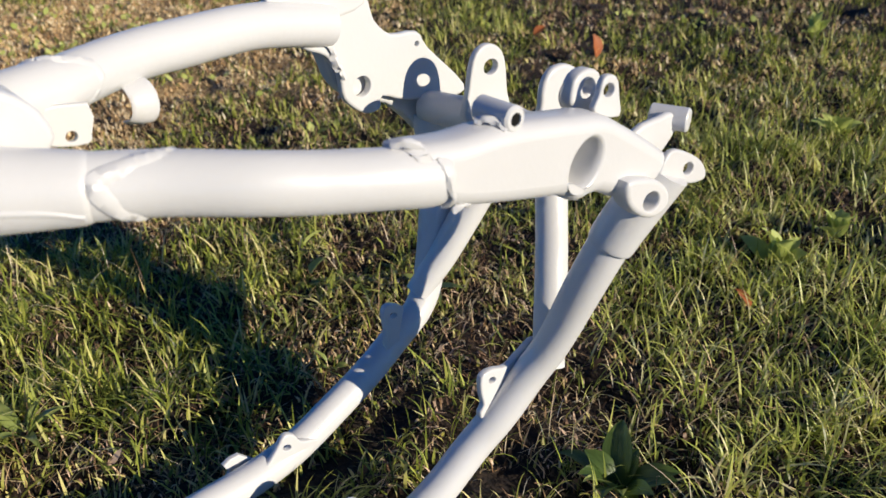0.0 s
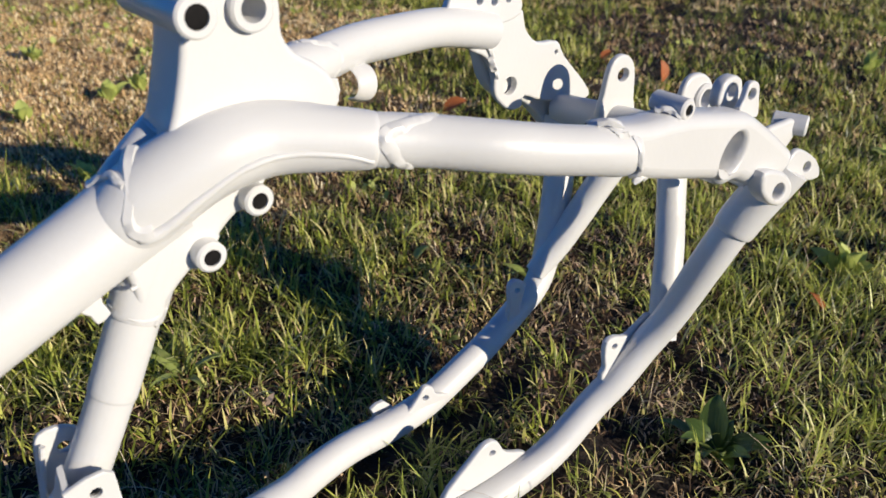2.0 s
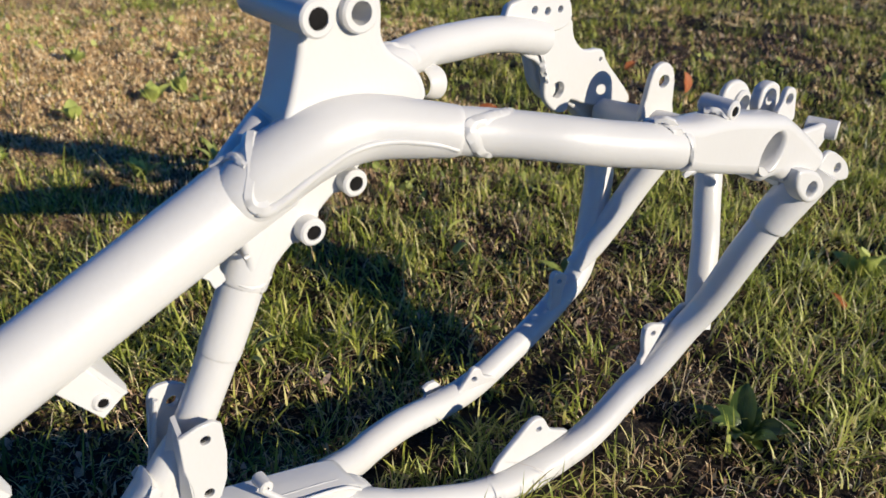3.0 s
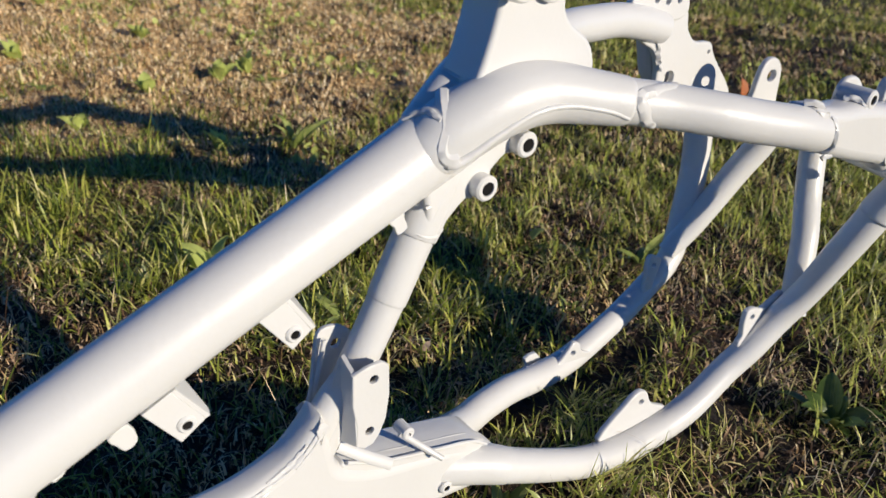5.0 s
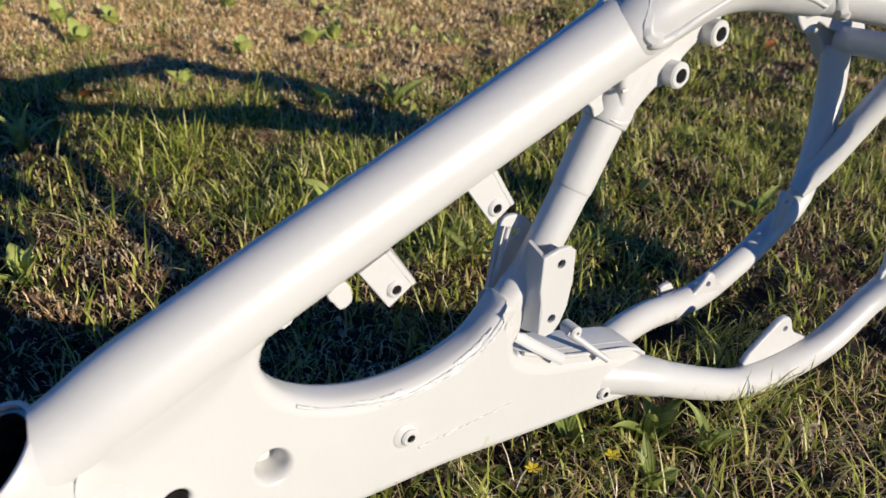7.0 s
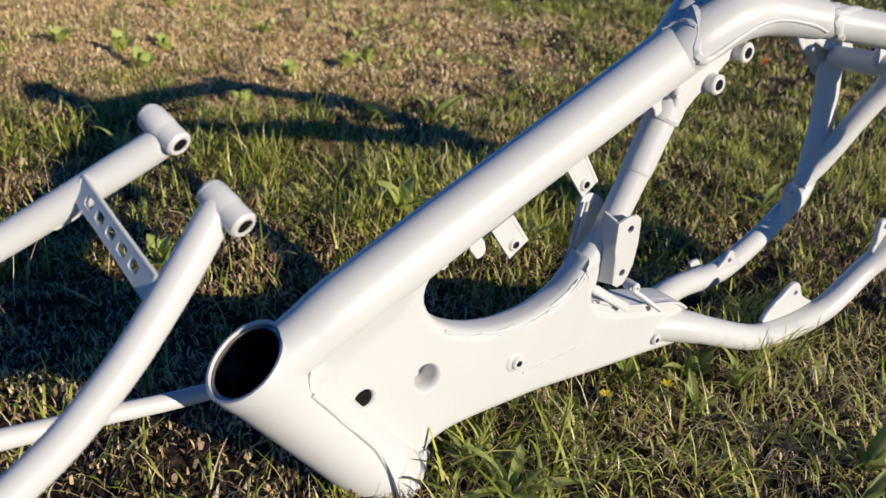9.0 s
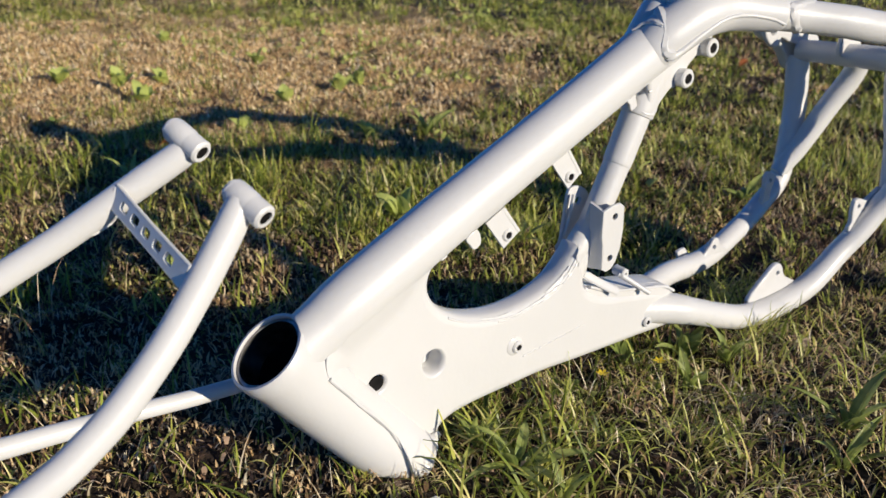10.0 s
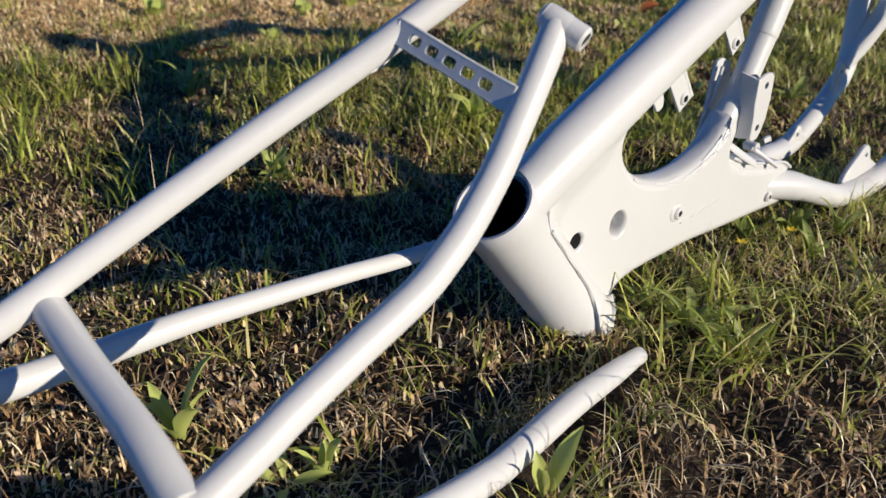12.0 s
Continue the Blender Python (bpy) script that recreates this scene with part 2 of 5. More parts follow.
def rounded(outline, steps=4):
    """A closed smooth outline through the given corners."""
    p = np.array(outline, float)
    n = len(p)
    out = []
    for i in range(n):
        a, b, c, d = p[i - 1], p[i], p[(i + 1) % n], p[(i + 2) % n]
        for s in np.linspace(0, 1, steps, endpoint=False):
            out.append(tuple(0.5 * (2 * b + (c - a) * s + (2 * a - 5 * b + 4 * c - d) * s * s + (3 * b - a - 3 * c + d) * s ** 3)))
    return out


def slab(outline, v0, v1, edge=0.002, holes=(), steps=3, bend=None, rounds=3):
    """A plate in the (u, w) plane from v0 to v1, with rounded rims and real holes. bend(u, w): an offset along v."""
    bm = bmesh.new()
    loops = [np.array(rounded(outline, steps) if steps > 1 else outline)] + [np.array(h) for h in holes]
    if sum(a[0] * b[1] - b[0] * a[1] for a, b in zip(loops[0], np.roll(loops[0], -1, 0))) < 0:
        loops[0] = loops[0][::-1]
    for i in range(1, len(loops)):
        if sum(a[0] * b[1] - b[0] * a[1] for a, b in zip(loops[i], np.roll(loops[i], -1, 0))) > 0:
            loops[i] = loops[i][::-1]
    bend = bend or (lambda u, w: 0.0)
    profile = []
    for k in range(rounds + 1):
        an = math.pi / 2 * k / rounds
        profile.append((edge * (1 - math.sin(an)), v0 + edge * (1 - math.cos(an))))
    profile.insert(0, (edge + min(0.0004, edge * 0.3), v0))
    profile += [(d, v0 + v1 - v) for d, v in profile[::-1]]
    caps = {0: [], 1: []}
    for lp, pts in enumerate(loops):
        t = np.roll(pts, -1, 0) - np.roll(pts, 1, 0)
        t /= np.maximum(np.linalg.norm(t, axis=1), 1e-9)[:, None]
        inward = np.c_[-t[:, 1], t[:, 0]]
        rings = []
        shrink = 1.0 if lp == 0 else 0.4
        for d, v in profile:
            q = pts + inward * d * shrink
            rings.append([bm.verts.new((u, v + bend(u, w), w)) for u, w in q])
        for a, b in zip(rings, rings[1:]):
            for k in range(len(a)):
                bm.faces.new((a[k], a[(k + 1) % len(a)], b[(k + 1) % len(a)], b[k]))
        caps[0].append(rings[0])
        caps[1].append(rings[-1])
    for ends in caps.values():
        flat = [v for ring in ends for v in ring]
        tris = geometry.tessellate_polygon([[Vector((v.co.x, v.co.z, 0)) for v in ring] for ring in ends])
        for tri in tris:
            if len(set(tri)) == 3:
                try:
                    bm.faces.new([flat[i] for i in tri])
                except ValueError:
                    pass
    return bm


def bead(rows, r=0.0022, lumps=0.5):
    """A weld bead along places."""
    return bar([(*p, r) for p in rows], 8, 5, lumps=lumps)


def empty(name, m, label, category, group=""):
    ob = new(name)
    ob.empty_display_size = 0.05
    ob.matrix_world = m
    return tagged(ob, label, category, group)


def boss(parent, a, b, outer, inner, name="bolt_boss", shade_fill=True):
    ob = part(name, pipe(a, b, outer, inner), WHITE, parent)
    a, b = Vector(a), Vector(b)
    cut = (b - a).normalized() * min(0.0008, (b - a).length * 0.3)
    # a solid near-black plug stands in for the shade down the hole
    part("shade_plug", lathe(a + cut, b - cut, [(0, inner * 0.98), (None, inner * 0.98)], 20), HOLE_SHADE_SCRATCH if shade_fill else WHITE, ob, "near-black plug for the shade inside the boss" if shade_fill else "")
    return ob


# ---- the motorcycle frame: u along it to the rear, v across it to the far side, w up ----
U, N = Vector((0.7495, 0.662, 0)).normalized(), Vector((-0.662, 0.7495, 0)).normalized()
HERE = Matrix((
    (U.x, N.x, 0, N.x * 0.3375), (U.y, N.y, 0, N.y * 0.3375), (0, 0, 1, 0), (0, 0, 0, 1)))


def mid(u):
    """The frame's own middle plane, a little askew to these axes."""
    return 0.04 * u - 0.009


def loft(a, b, back=0.0035, m=10):
    """A smooth fairing from line a to line b, with a flat back; it leaves both ends level."""
    a, b = spline(a, 6), spline(b, 6)
    bm = bmesh.new()
    n = len(a)
    front = []
    for p, q in zip(a, b):
        row = []
        for k in range(m + 1):
            t = k / m
            e = t * t * (3 - 2 * t)
            row.append(bm.verts.new((p[0] + (q[0] - p[0]) * t, p[1] + (q[1] - p[1]) * e, p[2] + (q[2] - p[2]) * t)))
        front.append(row)
    rear = [[bm.verts.new((v.co.x, v.co.y + back, v.co.z)) for v in row] for row in front]
    for i in range(n - 1):
        for k in range(m):
            bm.faces.new((front[i][k], front[i][k + 1], front[i + 1][k + 1], front[i + 1][k]))
            bm.faces.new((rear[i][k], rear[i + 1][k], rear[i + 1][k + 1], rear[i][k + 1]))
        for k in (0, m):
            bm.faces.new((front[i][k], front[i + 1][k], rear[i + 1][k], rear[i][k]))
    for i in (0, n - 1):
        for k in range(m):
            bm.faces.new((front[i][k], front[i][k + 1], rear[i][k + 1], rear[i][k]))
    return bm


def wrap(rows, stations, r=0.0028, lumps=0.2, sink=0.4):
    """A weld bead laid on a bar's surface; stations are (u along it, degrees round it from its near side upwards)."""
    path = spline(rows, 24)
    at = np.argsort(path[:, 0])
    out = []
    for u, turn in spline(stations, 5):
        c = [float(np.interp(u, path[at, 0], path[at, k])) for k in (1, 2, 3)]
        d = [float(np.interp(u + 0.003, path[at, 0], path[at, k])) - float(np.interp(u - 0.003, path[at, 0], path[at, k])) for k in (1, 2)]
        ahead = Vector((0.006, *d)).normalized()
        near = (Vector((0, -1, 0)) + ahead * ahead.y).normalized()
        up = near.cross(ahead)
        up = up if up.z > 0 else -up
        out.append((*(Vector((u, c[0], c[1])) + (near * math.cos(radians(turn)) + up * math.sin(radians(turn))) * (c[2] - r * sink)), r))
    return bar(out, 10, 2, lumps=lumps)


def motorcycle_frame():
    f = empty("motorcycle_frame", HERE, "bare motorcycle frame in glossy white powder coat resting in grass", "motorcycle frame")

    # steering head with its bearing seat
    top, bot = Vector((-0.342, -0.0165, 0.1325)), Vector((-0.237, -0.0185, -0.002))
    ax = (bot - top).normalized()
    head = part("steering_head", lathe(top, bot, [(0, 0.0268), (0, 0.0286), (0.0012, 0.0294), (0.012, 0.0294), (0.0145, 0.0285), (-0.014, 0.0285), (-0.011, 0.0298), (-0.002, 0.0298), (None, 0.0288), (None, 0.0268)], 48, True), WHITE, f)
    part("bearing_seat", pipe(top + ax * 0.0025, top + ax * 0.022, 0.0266, 0.0240, 48, 0.0006), STEEL, head, "bare machined steel bearing seat")
    part("bearing_seat", pipe(bot - ax * 0.022, bot - ax * 0.0025, 0.0266, 0.0240, 48, 0.0006), STEEL, head, "bare machined steel bearing seat")
    # the shade deep inside the head is put into this lining's colour
    part("shade_liner", pipe(top + ax * 0.0225, bot - ax * 0.0225, 0.0267, 0.0258, 48, 0.0002), HOLE_SHADE_SCRATCH, head, "inner wall coloured near-black for the shade inside the head")

    # backbone tube
    spine = [(u, mid(u), w, r) for u, w, r in ((-0.304, 0.1395, 0.0192), (-0.285, 0.1497, 0.0207), (-0.262, 0.1608, 0.021), (-0.2058, 0.187, 0.0208), (-0.149, 0.2125, 0.0206), (-0.085, 0.241, 0.0206), (-0.0133, 0.2735, 0.0212), (0.03, 0.293, 0.0225))]
    bm = bar(spine, 40, caps=False)
    bm.verts.ensure_lookup_table()
    run = (Vector(spine[0][:3]) - Vector(spine[1][:3])).normalized()
    for v in list(bm.verts)[:40]:
        # the tube's end is cut to saddle the steering head
        q, d = (v.co - top) - ax * (v.co - top).dot(ax), run - ax * run.dot(ax)
        h = q.dot(d) / d.dot(d)
        v.co += run * (-h - math.sqrt(max(0.0, h * h - (q.dot(q) - 0.0283 ** 2) / d.dot(d))))
    part("backbone_tube", bm, WHITE, f)

    # boxed down tube with its rounded flanges; the round window lies between it and the backbone
    box = [(-0.303, 0.145), (-0.3085, 0.131), (-0.2985, 0.1165), (-0.2925, 0.099), (-0.2885, 0.08), (-0.268, 0.057), (-0.25, 0.035), (-0.243, 0.006), (-0.226, -0.004), (-0.218, 0.007), (-0.2105, 0.0125), (-0.2085, 0.020),
           (-0.196, 0.0255), (-0.172, 0.0275), (-0.137, 0.0272), (-0.1, 0.0268), (-0.05, 0.0222), (0.03, 0.0165), (0.069, 0.0132), (0.0815, 0.019), (0.0885, 0.0335), (0.0780, 0.0475), (0.056, 0.0590), (0.02, 0.0675), (-0.022, 0.077), (-0.0485, 0.0905),
           (-0.0535, 0.102), (-0.0575, 0.119), (-0.063, 0.1365), (-0.0705, 0.1285), (-0.080, 0.1185), (-0.0914, 0.1105), (-0.117, 0.1025), (-0.15, 0.1015), (-0.182, 0.1095), (-0.2065, 0.124), (-0.2185, 0.1425), (-0.215, 0.159), (-0.2, 0.168), (-0.225, 0.18), (-0.265, 0.158)]
    down = part("down_tube", slab(box, -0.0235, 0.0025, 0.008, [circle((-0.267, 0.0845), 0.006, 24), circle((-0.2165, 0.083), 0.0084, 24, 1.2, 20)], 3, lambda u, w: 0.03 * u), WHITE, f)
    part("inner_web", slab(circle((-0.2165, 0.083), 0.0125, 24), -0.0120, -0.0105, 0.0003), WHITE, down)
    # solid near-black core, painted shade for the tube's dark inside
    part("hollow", lathe((-0.267, -0.0300, 0.0845), (-0.267, -0.002, 0.0845), [(0, 0.0059), (None, 0.0059)], 24), HOLE_SHADE_SCRATCH, down, "near-black core for the shade in the down tube's hole")
    boss(f, (-0.1325, -0.0312, 0.067), (-0.1325, 0.002, 0.067), 0.0056, 0.0027)
    part("weld_ring", lathe((-0.1345, -0.0292, 0.0675), (-0.1345, -0.026, 0.0675), [(0, 0.0062), (0.0012, 0.0082), (None, 0.0088)], 24), WHITE, f)
    boss(f, (0.034, -0.0262, 0.0325), (0.034, 0.005, 0.0325), 0.005, 0.0024)
    # the sheet rises to the head and to the backbone
    side = lambda s, p: (-0.342 + 0.617 * s + 0.788 * p, 0.1325 - 0.788 * s + 0.617 * p)
    skin = lambda u: -0.0238 + 0.03 * u
    lip = [(side(s, p)[0], -0.0168 - 0.012 * s - math.sqrt(0.0286 ** 2 - p * p), side(s, p)[1]) for s, p in ((0.156, -0.0036), (0.14, 0.003), (0.11, 0.0105), (0.07, 0.0117), (0.035, 0.0124))]
    crest = [(-0.306, -0.0372, 0.1315)] + [(u, mid(u) - r + 0.0012, w) for u, w, r in ((-0.297, 0.141, 0.0198), (-0.285, 0.1478, 0.0206), (-0.27, 0.155, 0.0208), (-0.25, 0.1645, 0.0209), (-0.218, 0.1795, 0.0208), (-0.193, 0.191, 0.0207))]
    foot = [side(s, p) for s, p in ((0.158, 0.022), (0.14, 0.024), (0.11, 0.0215), (0.07, 0.0215), (0.05, 0.024))] + [(-0.2835, 0.1085), (-0.279, 0.1145), (-0.272, 0.1195), (-0.26, 0.1255), (-0.243, 0.136), (-0.2235, 0.158), (-0.206, 0.1715)]
    part("fairing", loft(lip + crest, [(u, skin(u), w) for u, w in foot]), WHITE, down)
    part("weld_bead", bead([(u, v - 0.0006, w) for u, v, w in lip], 0.0014, 0.5), WHITE, f)
    part("weld_bead", bead([(-0.2486, -0.0472, 0.0073), (-0.2425, -0.0478, 0.0055), (-0.2357, -0.0468, 0.0048), (-0.2254, -0.0412, 0.0128), (-0.2191, -0.032, 0.0177), (-0.213, -0.0305, 0.0165)], 0.0034, 0.6), WHITE, f)
    # ragged beads along the window's lower edge, laid on its rounding
    brim = spline([(-0.0635, 0.1360), (-0.0705, 0.1285), (-0.080, 0.1185), (-0.0914, 0.1105), (-0.117, 0.1025), (-0.15, 0.1015), (-0.182, 0.1095), (-0.2065, 0.124)], 12)[::-1]

    def on_brim(u, turn):
        w = float(np.interp(u, brim[:, 0], brim[:, 1]))
        slope = float(np.interp(u + 0.003, brim[:, 0], brim[:, 1])) - float(np.interp(u - 0.003, brim[:, 0], brim[:, 1]))
        out = Vector((-slope, 0, 0.006)).normalized()
        inner = Vector((u, -0.0235 + 0.03 * u + 0.008, w)) - out * 0.008
        return inner + (out * math.cos(radians(turn)) + Vector((0, -1, 0)) * math.sin(radians(turn))) * 0.0072

    for stations, r, lump in ((((-0.20, 62), (-0.17, 55), (-0.14, 66), (-0.11, 60), (-0.09, 66), (-0.066, 58)), 0.0013, 0.3),
                              (((-0.168, 38), (-0.152, 44), (-0.136, 38)), 0.0012, 0.3),
                              (((-0.152, 74), (-0.138, 80), (-0.118, 76), (-0.100, 84)), 0.0010, 0.4),
                              (((-0.101, 44), (-0.088, 40), (-0.076, 46)), 0.0013, 0.3),
                              (((-0.086, 78), (-0.076, 84), (-0.067, 74)), 0.0011, 0.4)):
        part("weld_bead", bead([on_brim(u, turn) for u, turn in spline(stations, 6)], r, lump), WHITE, f)
    part("scratch", bead([(-0.2757, -0.0338, 0.1554), (-0.266, -0.0335, 0.1558), (-0.2586, -0.0333, 0.1575)], 0.0004, 0.3), HOLE_SHADE_SCRATCH, f, "thin dark scratch in the paint")

    for a0, a1 in ((-0.1243, -0.109), (-0.106, -0.0905), (-0.0885, -0.072), (-0.0695, -0.0535)):
        part("seam", bead([(u, -0.0236 + 0.03 * u, 0.0622 + 0.0637 * u) for u in np.linspace(a0, a1, 6)], 0.0007, 0.9), WHITE, f)
    # seat strut with its sleeve
    part("strut", bar([(u, mid(u), w, r) for u, w, r in ((-0.063, 0.098, 0.0112), (-0.0385, 0.144, 0.0114), (-0.0225, 0.174, 0.0115), (-0.0135, 0.1915, 0.0117), (-0.0115, 0.1955, 0.0124), (-0.0055, 0.208, 0.0126), (0.025, 0.271, 0.013))], 32), WHITE, f)


    part("strut_foot", bar([(-0.072, -0.0122, 0.106, 0.0095), (-0.062, -0.0118, 0.118, 0.0108), (-0.05, -0.0112, 0.134, 0.0108), (-0.038, -0.0105, 0.147, 0.0105), (-0.028, -0.0101, 0.161, 0.0102)], 28), WHITE, f)
    # the joint below the seat: side plates, lower lugs, tower
    web = [(0.005, 0.252), (0.005, 0.2372), (0.0095, 0.2315), (0.0129, 0.2288), (0.0185, 0.2365), (0.0203, 0.2418), (0.0328, 0.2535), (0.0387, 0.2535), (0.0505, 0.2655), (0.0515, 0.269), (0.061, 0.2768), (0.0674, 0.2775), (0.08, 0.291), (0.0845, 0.295), (0.10, 0.3), (0.08, 0.315), (0.03, 0.318), (0.006, 0.29), (0.003, 0.266)]
    part("side_plate", slab(web, -0.0222, 0.0032, 0.0035), WHITE, f)
    cuff = [(u, mid(u), 0.208 + 2.066 * (u + 0.0055), r) for u, r in ((0.0064, 0.0131), (0.0075, 0.0141), (0.016, 0.0144), (0.026, 0.0144))]
    part("cuff", bar(cuff, 32, 4), WHITE, f)
    part("weld_bead", wrap(cuff, [(0.0082, 115), (0.0070, 80), (0.0064, 50), (0.0070, 20), (0.0085, -15), (0.0105, -45)], 0.0012, 0.3, 0.5), WHITE, f)
    part("weld_spot", bead([(0.0035, -0.0226, 0.2552), (0.0065, -0.0226, 0.256)], 0.0012, 0.4), WHITE, f)
    boss(f, (0.0415, -0.031, 0.2625), (0.0415, 0.017, 0.2625), 0.0079, 0.0044)
    boss(f, (0.0695, -0.031, 0.2845), (0.0695, 0.017, 0.2845), 0.0079, 0.0044)
    tower = [(0.0325, 0.32), (0.0361, 0.333), (0.0403, 0.347), (0.0442, 0.3645), (0.0455, 0.383), (0.05, 0.394), (0.07, 0.398), (0.089, 0.392), (0.094, 0.376), (0.094, 0.361), (0.1005, 0.351), (0.114, 0.342), (0.122, 0.331), (0.121, 0.318), (0.09, 0.305), (0.04, 0.3)]
    part("tower", slab(tower, -0.0235, 0.0095, 0.003, [circle((0.0775, 0.3755), 0.0062, 24)], 3), WHITE, f)
    boss(f, (0.0465, -0.039, 0.378), (0.0465, 0.03, 0.378), 0.0098, 0.0056)
    part("collar", pipe((0.0775, -0.029, 0.3755), (0.0775, 0.016, 0.3755), 0.0108, 0.0062), WHITE, f)
    # the two upper rails: a thick root, a welded collar, then the thinner rail
    near = [(0.007, -0.0125, 0.2835, 0.0172), (0.012, -0.0145, 0.2885, 0.0190), (0.025, -0.0175, 0.298, 0.0208), (0.05, -0.0255, 0.3115, 0.0196), (0.077, -0.0315, 0.3155, 0.0182), (0.105, -0.0445, 0.3126, 0.0160), (0.117, -0.0503, 0.3110, 0.0151), (0.122, -0.0525, 0.3104, 0.0144), (0.125, -0.054, 0.310, 0.0128)]
    near2 = [(0.11, -0.0475, 0.312, 0.0140), (0.145, -0.062, 0.3074, 0.0137), (0.178, -0.0815, 0.3024, 0.0137), (0.204, -0.0912, 0.2972, 0.0138), (0.229, -0.0995, 0.293, 0.0138), (0.25, -0.1031, 0.2885, 0.0142), (0.257, -0.1035, 0.2875, 0.013)]
    far = [(0.009, -0.004, 0.285, 0.0172), (0.025, -0.001, 0.297, 0.0192), (0.06, 0.012, 0.316, 0.0195), (0.1, 0.029, 0.320, 0.0162), (0.147, 0.0495, 0.3202, 0.0150)]
    far2 = [(0.143, 0.047, 0.3202, 0.0141), (0.1925, 0.0713, 0.3198, 0.0135), (0.2325, 0.0851, 0.3172, 0.014), (0.2804, 0.0991, 0.3134, 0.0141), (0.316, 0.1049, 0.3073, 0.0147), (0.345, 0.108, 0.3005, 0.0147)]
    near_weld = [(0.149, 88), (0.142, 68), (0.1345, 52), (0.1275, 38), (0.1248, 24), (0.126, 4), (0.130, -25), (0.134, -48), (0.139, -66), (0.141, -100), (0.143, -150), (0.147, -200), (0.15, -240), (0.149, -272)]
    far_weld = [(0.143, 92), (0.154, 60), (0.163, 25), (0.1625, -10), (0.157, -40), (0.148, -80), (0.144, -140), (0.141, -200), (0.143, -268)]
    for root, tube, weld in ((near, near2, near_weld), (far, far2, far_weld)):
        rail = part("upper_rail", bar(root, 36), WHITE, f)
        part("rail_tube", bar(tube, 36), WHITE, rail)
        part("weld_bead", wrap(root[-4:-1] + tube[1:], weld, 0.0058, 0.07, 0.82), WHITE, rail)
    # raised ridges and seams of the joint
    part("gusset_ridge", bead([(0.020, -0.0105, 0.3158), (0.0150, -0.0182, 0.3125), (0.0113, -0.0258, 0.3038), (0.0074, -0.0284, 0.2935), (0.0078, -0.0298, 0.2887), (0.0110, -0.0314, 0.2866), (0.0150, -0.0326, 0.2868)], 0.0050, 0.08), WHITE, f)
    part("gusset_ridge", bar([(0.0092, -0.0318, 0.2852, 0.0034), (0.0145, -0.0336, 0.2846, 0.0034), (0.0245, -0.0368, 0.2902, 0.0029), (0.0354, -0.0403, 0.2982, 0.0024), (0.0567, -0.0459, 0.3101, 0.0019), (0.0784, -0.0504, 0.3128, 0.0017), (0.1013, -0.0592, 0.3092, 0.0015), (0.1151, -0.0636, 0.304, 0.0012)], 12, 6, lumps=0.1), WHITE, f)
    part("weld_bead", bead([(0.014, -0.0205, 0.3085), (0.022, -0.0255, 0.3125), (0.031, -0.0262, 0.3165), (0.045, -0.0262, 0.3235), (0.065, -0.0285, 0.3285), (0.1, -0.0325, 0.3265)], 0.0031, 0.2), WHITE, f)
    part("weld_bead", bead([(0.0, -0.002, 0.3025), (0.004, -0.009, 0.3075), (0.0065, -0.0145, 0.3098), (0.0072, -0.021, 0.309), (0.0085, -0.0255, 0.3075)], 0.0021, 0.3), WHITE, f)

    part("weld_bead", bead([(0.0332, 0.006, 0.3235), (0.0340, -0.008, 0.3222), (0.0352, -0.020, 0.3195), (0.0385, -0.0262, 0.3175), (0.0405, -0.0262, 0.3205), (0.0400, -0.0255, 0.3245)], 0.0020, 0.5), WHITE, f)
    # near rear forging
    forge = [(0.2375, 0.3005), (0.241, 0.3060), (0.2655, 0.3025), (0.283, 0.302), (0.3015, 0.3005), (0.325, 0.2965), (0.3405, 0.2935), (0.3606, 0.2895), (0.378, 0.2800), (0.4111, 0.2576), (0.427, 0.243), (0.42, 0.233), (0.3937, 0.239), (0.3817, 0.2341),
             (0.3596, 0.2450), (0.3437, 0.2448), (0.3341, 0.2515), (0.3146, 0.2565), (0.2865, 0.2635), (0.2575, 0.2725), (0.249, 0.282)]
    bend = lambda u, w: 0.045 * (0.36 - u)
    part("rear_forging", slab(forge, -0.1175, -0.0905, 0.008, [circle((0.3470, 0.2668), 0.0094, 28, 1.45, -32)], 3, bend), WHITE, f)
    part("weld_bead", wrap([(0.23, -0.0995, 0.293, 0.014), (0.25, -0.103, 0.2885, 0.0144), (0.27, -0.1065, 0.284, 0.0146)], [(0.2495, 50), (0.2524, 22), (0.2545, -6), (0.2585, -34), (0.2572, -62)], 0.0016, 0.35), WHITE, f)
    part("weld_bead", bead([(0.2345, -0.1, 0.3075), (0.2375, -0.1035, 0.3085), (0.2415, -0.106, 0.3075), (0.246, -0.107, 0.304)], 0.0022, 0.4), WHITE, f)
    part("recess_floor", slab(circle((0.3470, 0.2668), 0.0112, 28, 1.45, -32), -0.0985, -0.0965, 0.0004, (), 1, bend), WHITE, f)
    boss(f, (0.2985, -0.1125, 0.304), (0.2985, -0.088, 0.304), 0.0066, 0.0034)
    part("weld_bead", bead([(0.2855, -0.0985, 0.3035), (0.2885, -0.103, 0.3045), (0.2915, -0.107, 0.3035), (0.2935, -0.111, 0.300)], 0.0018, 0.5), WHITE, f)
    part("weld_bead", bead([(0.262, -0.1075, 0.2675), (0.2645, -0.1085, 0.2695), (0.268, -0.1085, 0.2705), (0.2725, -0.1075, 0.268)], 0.0019, 0.6), WHITE, f)
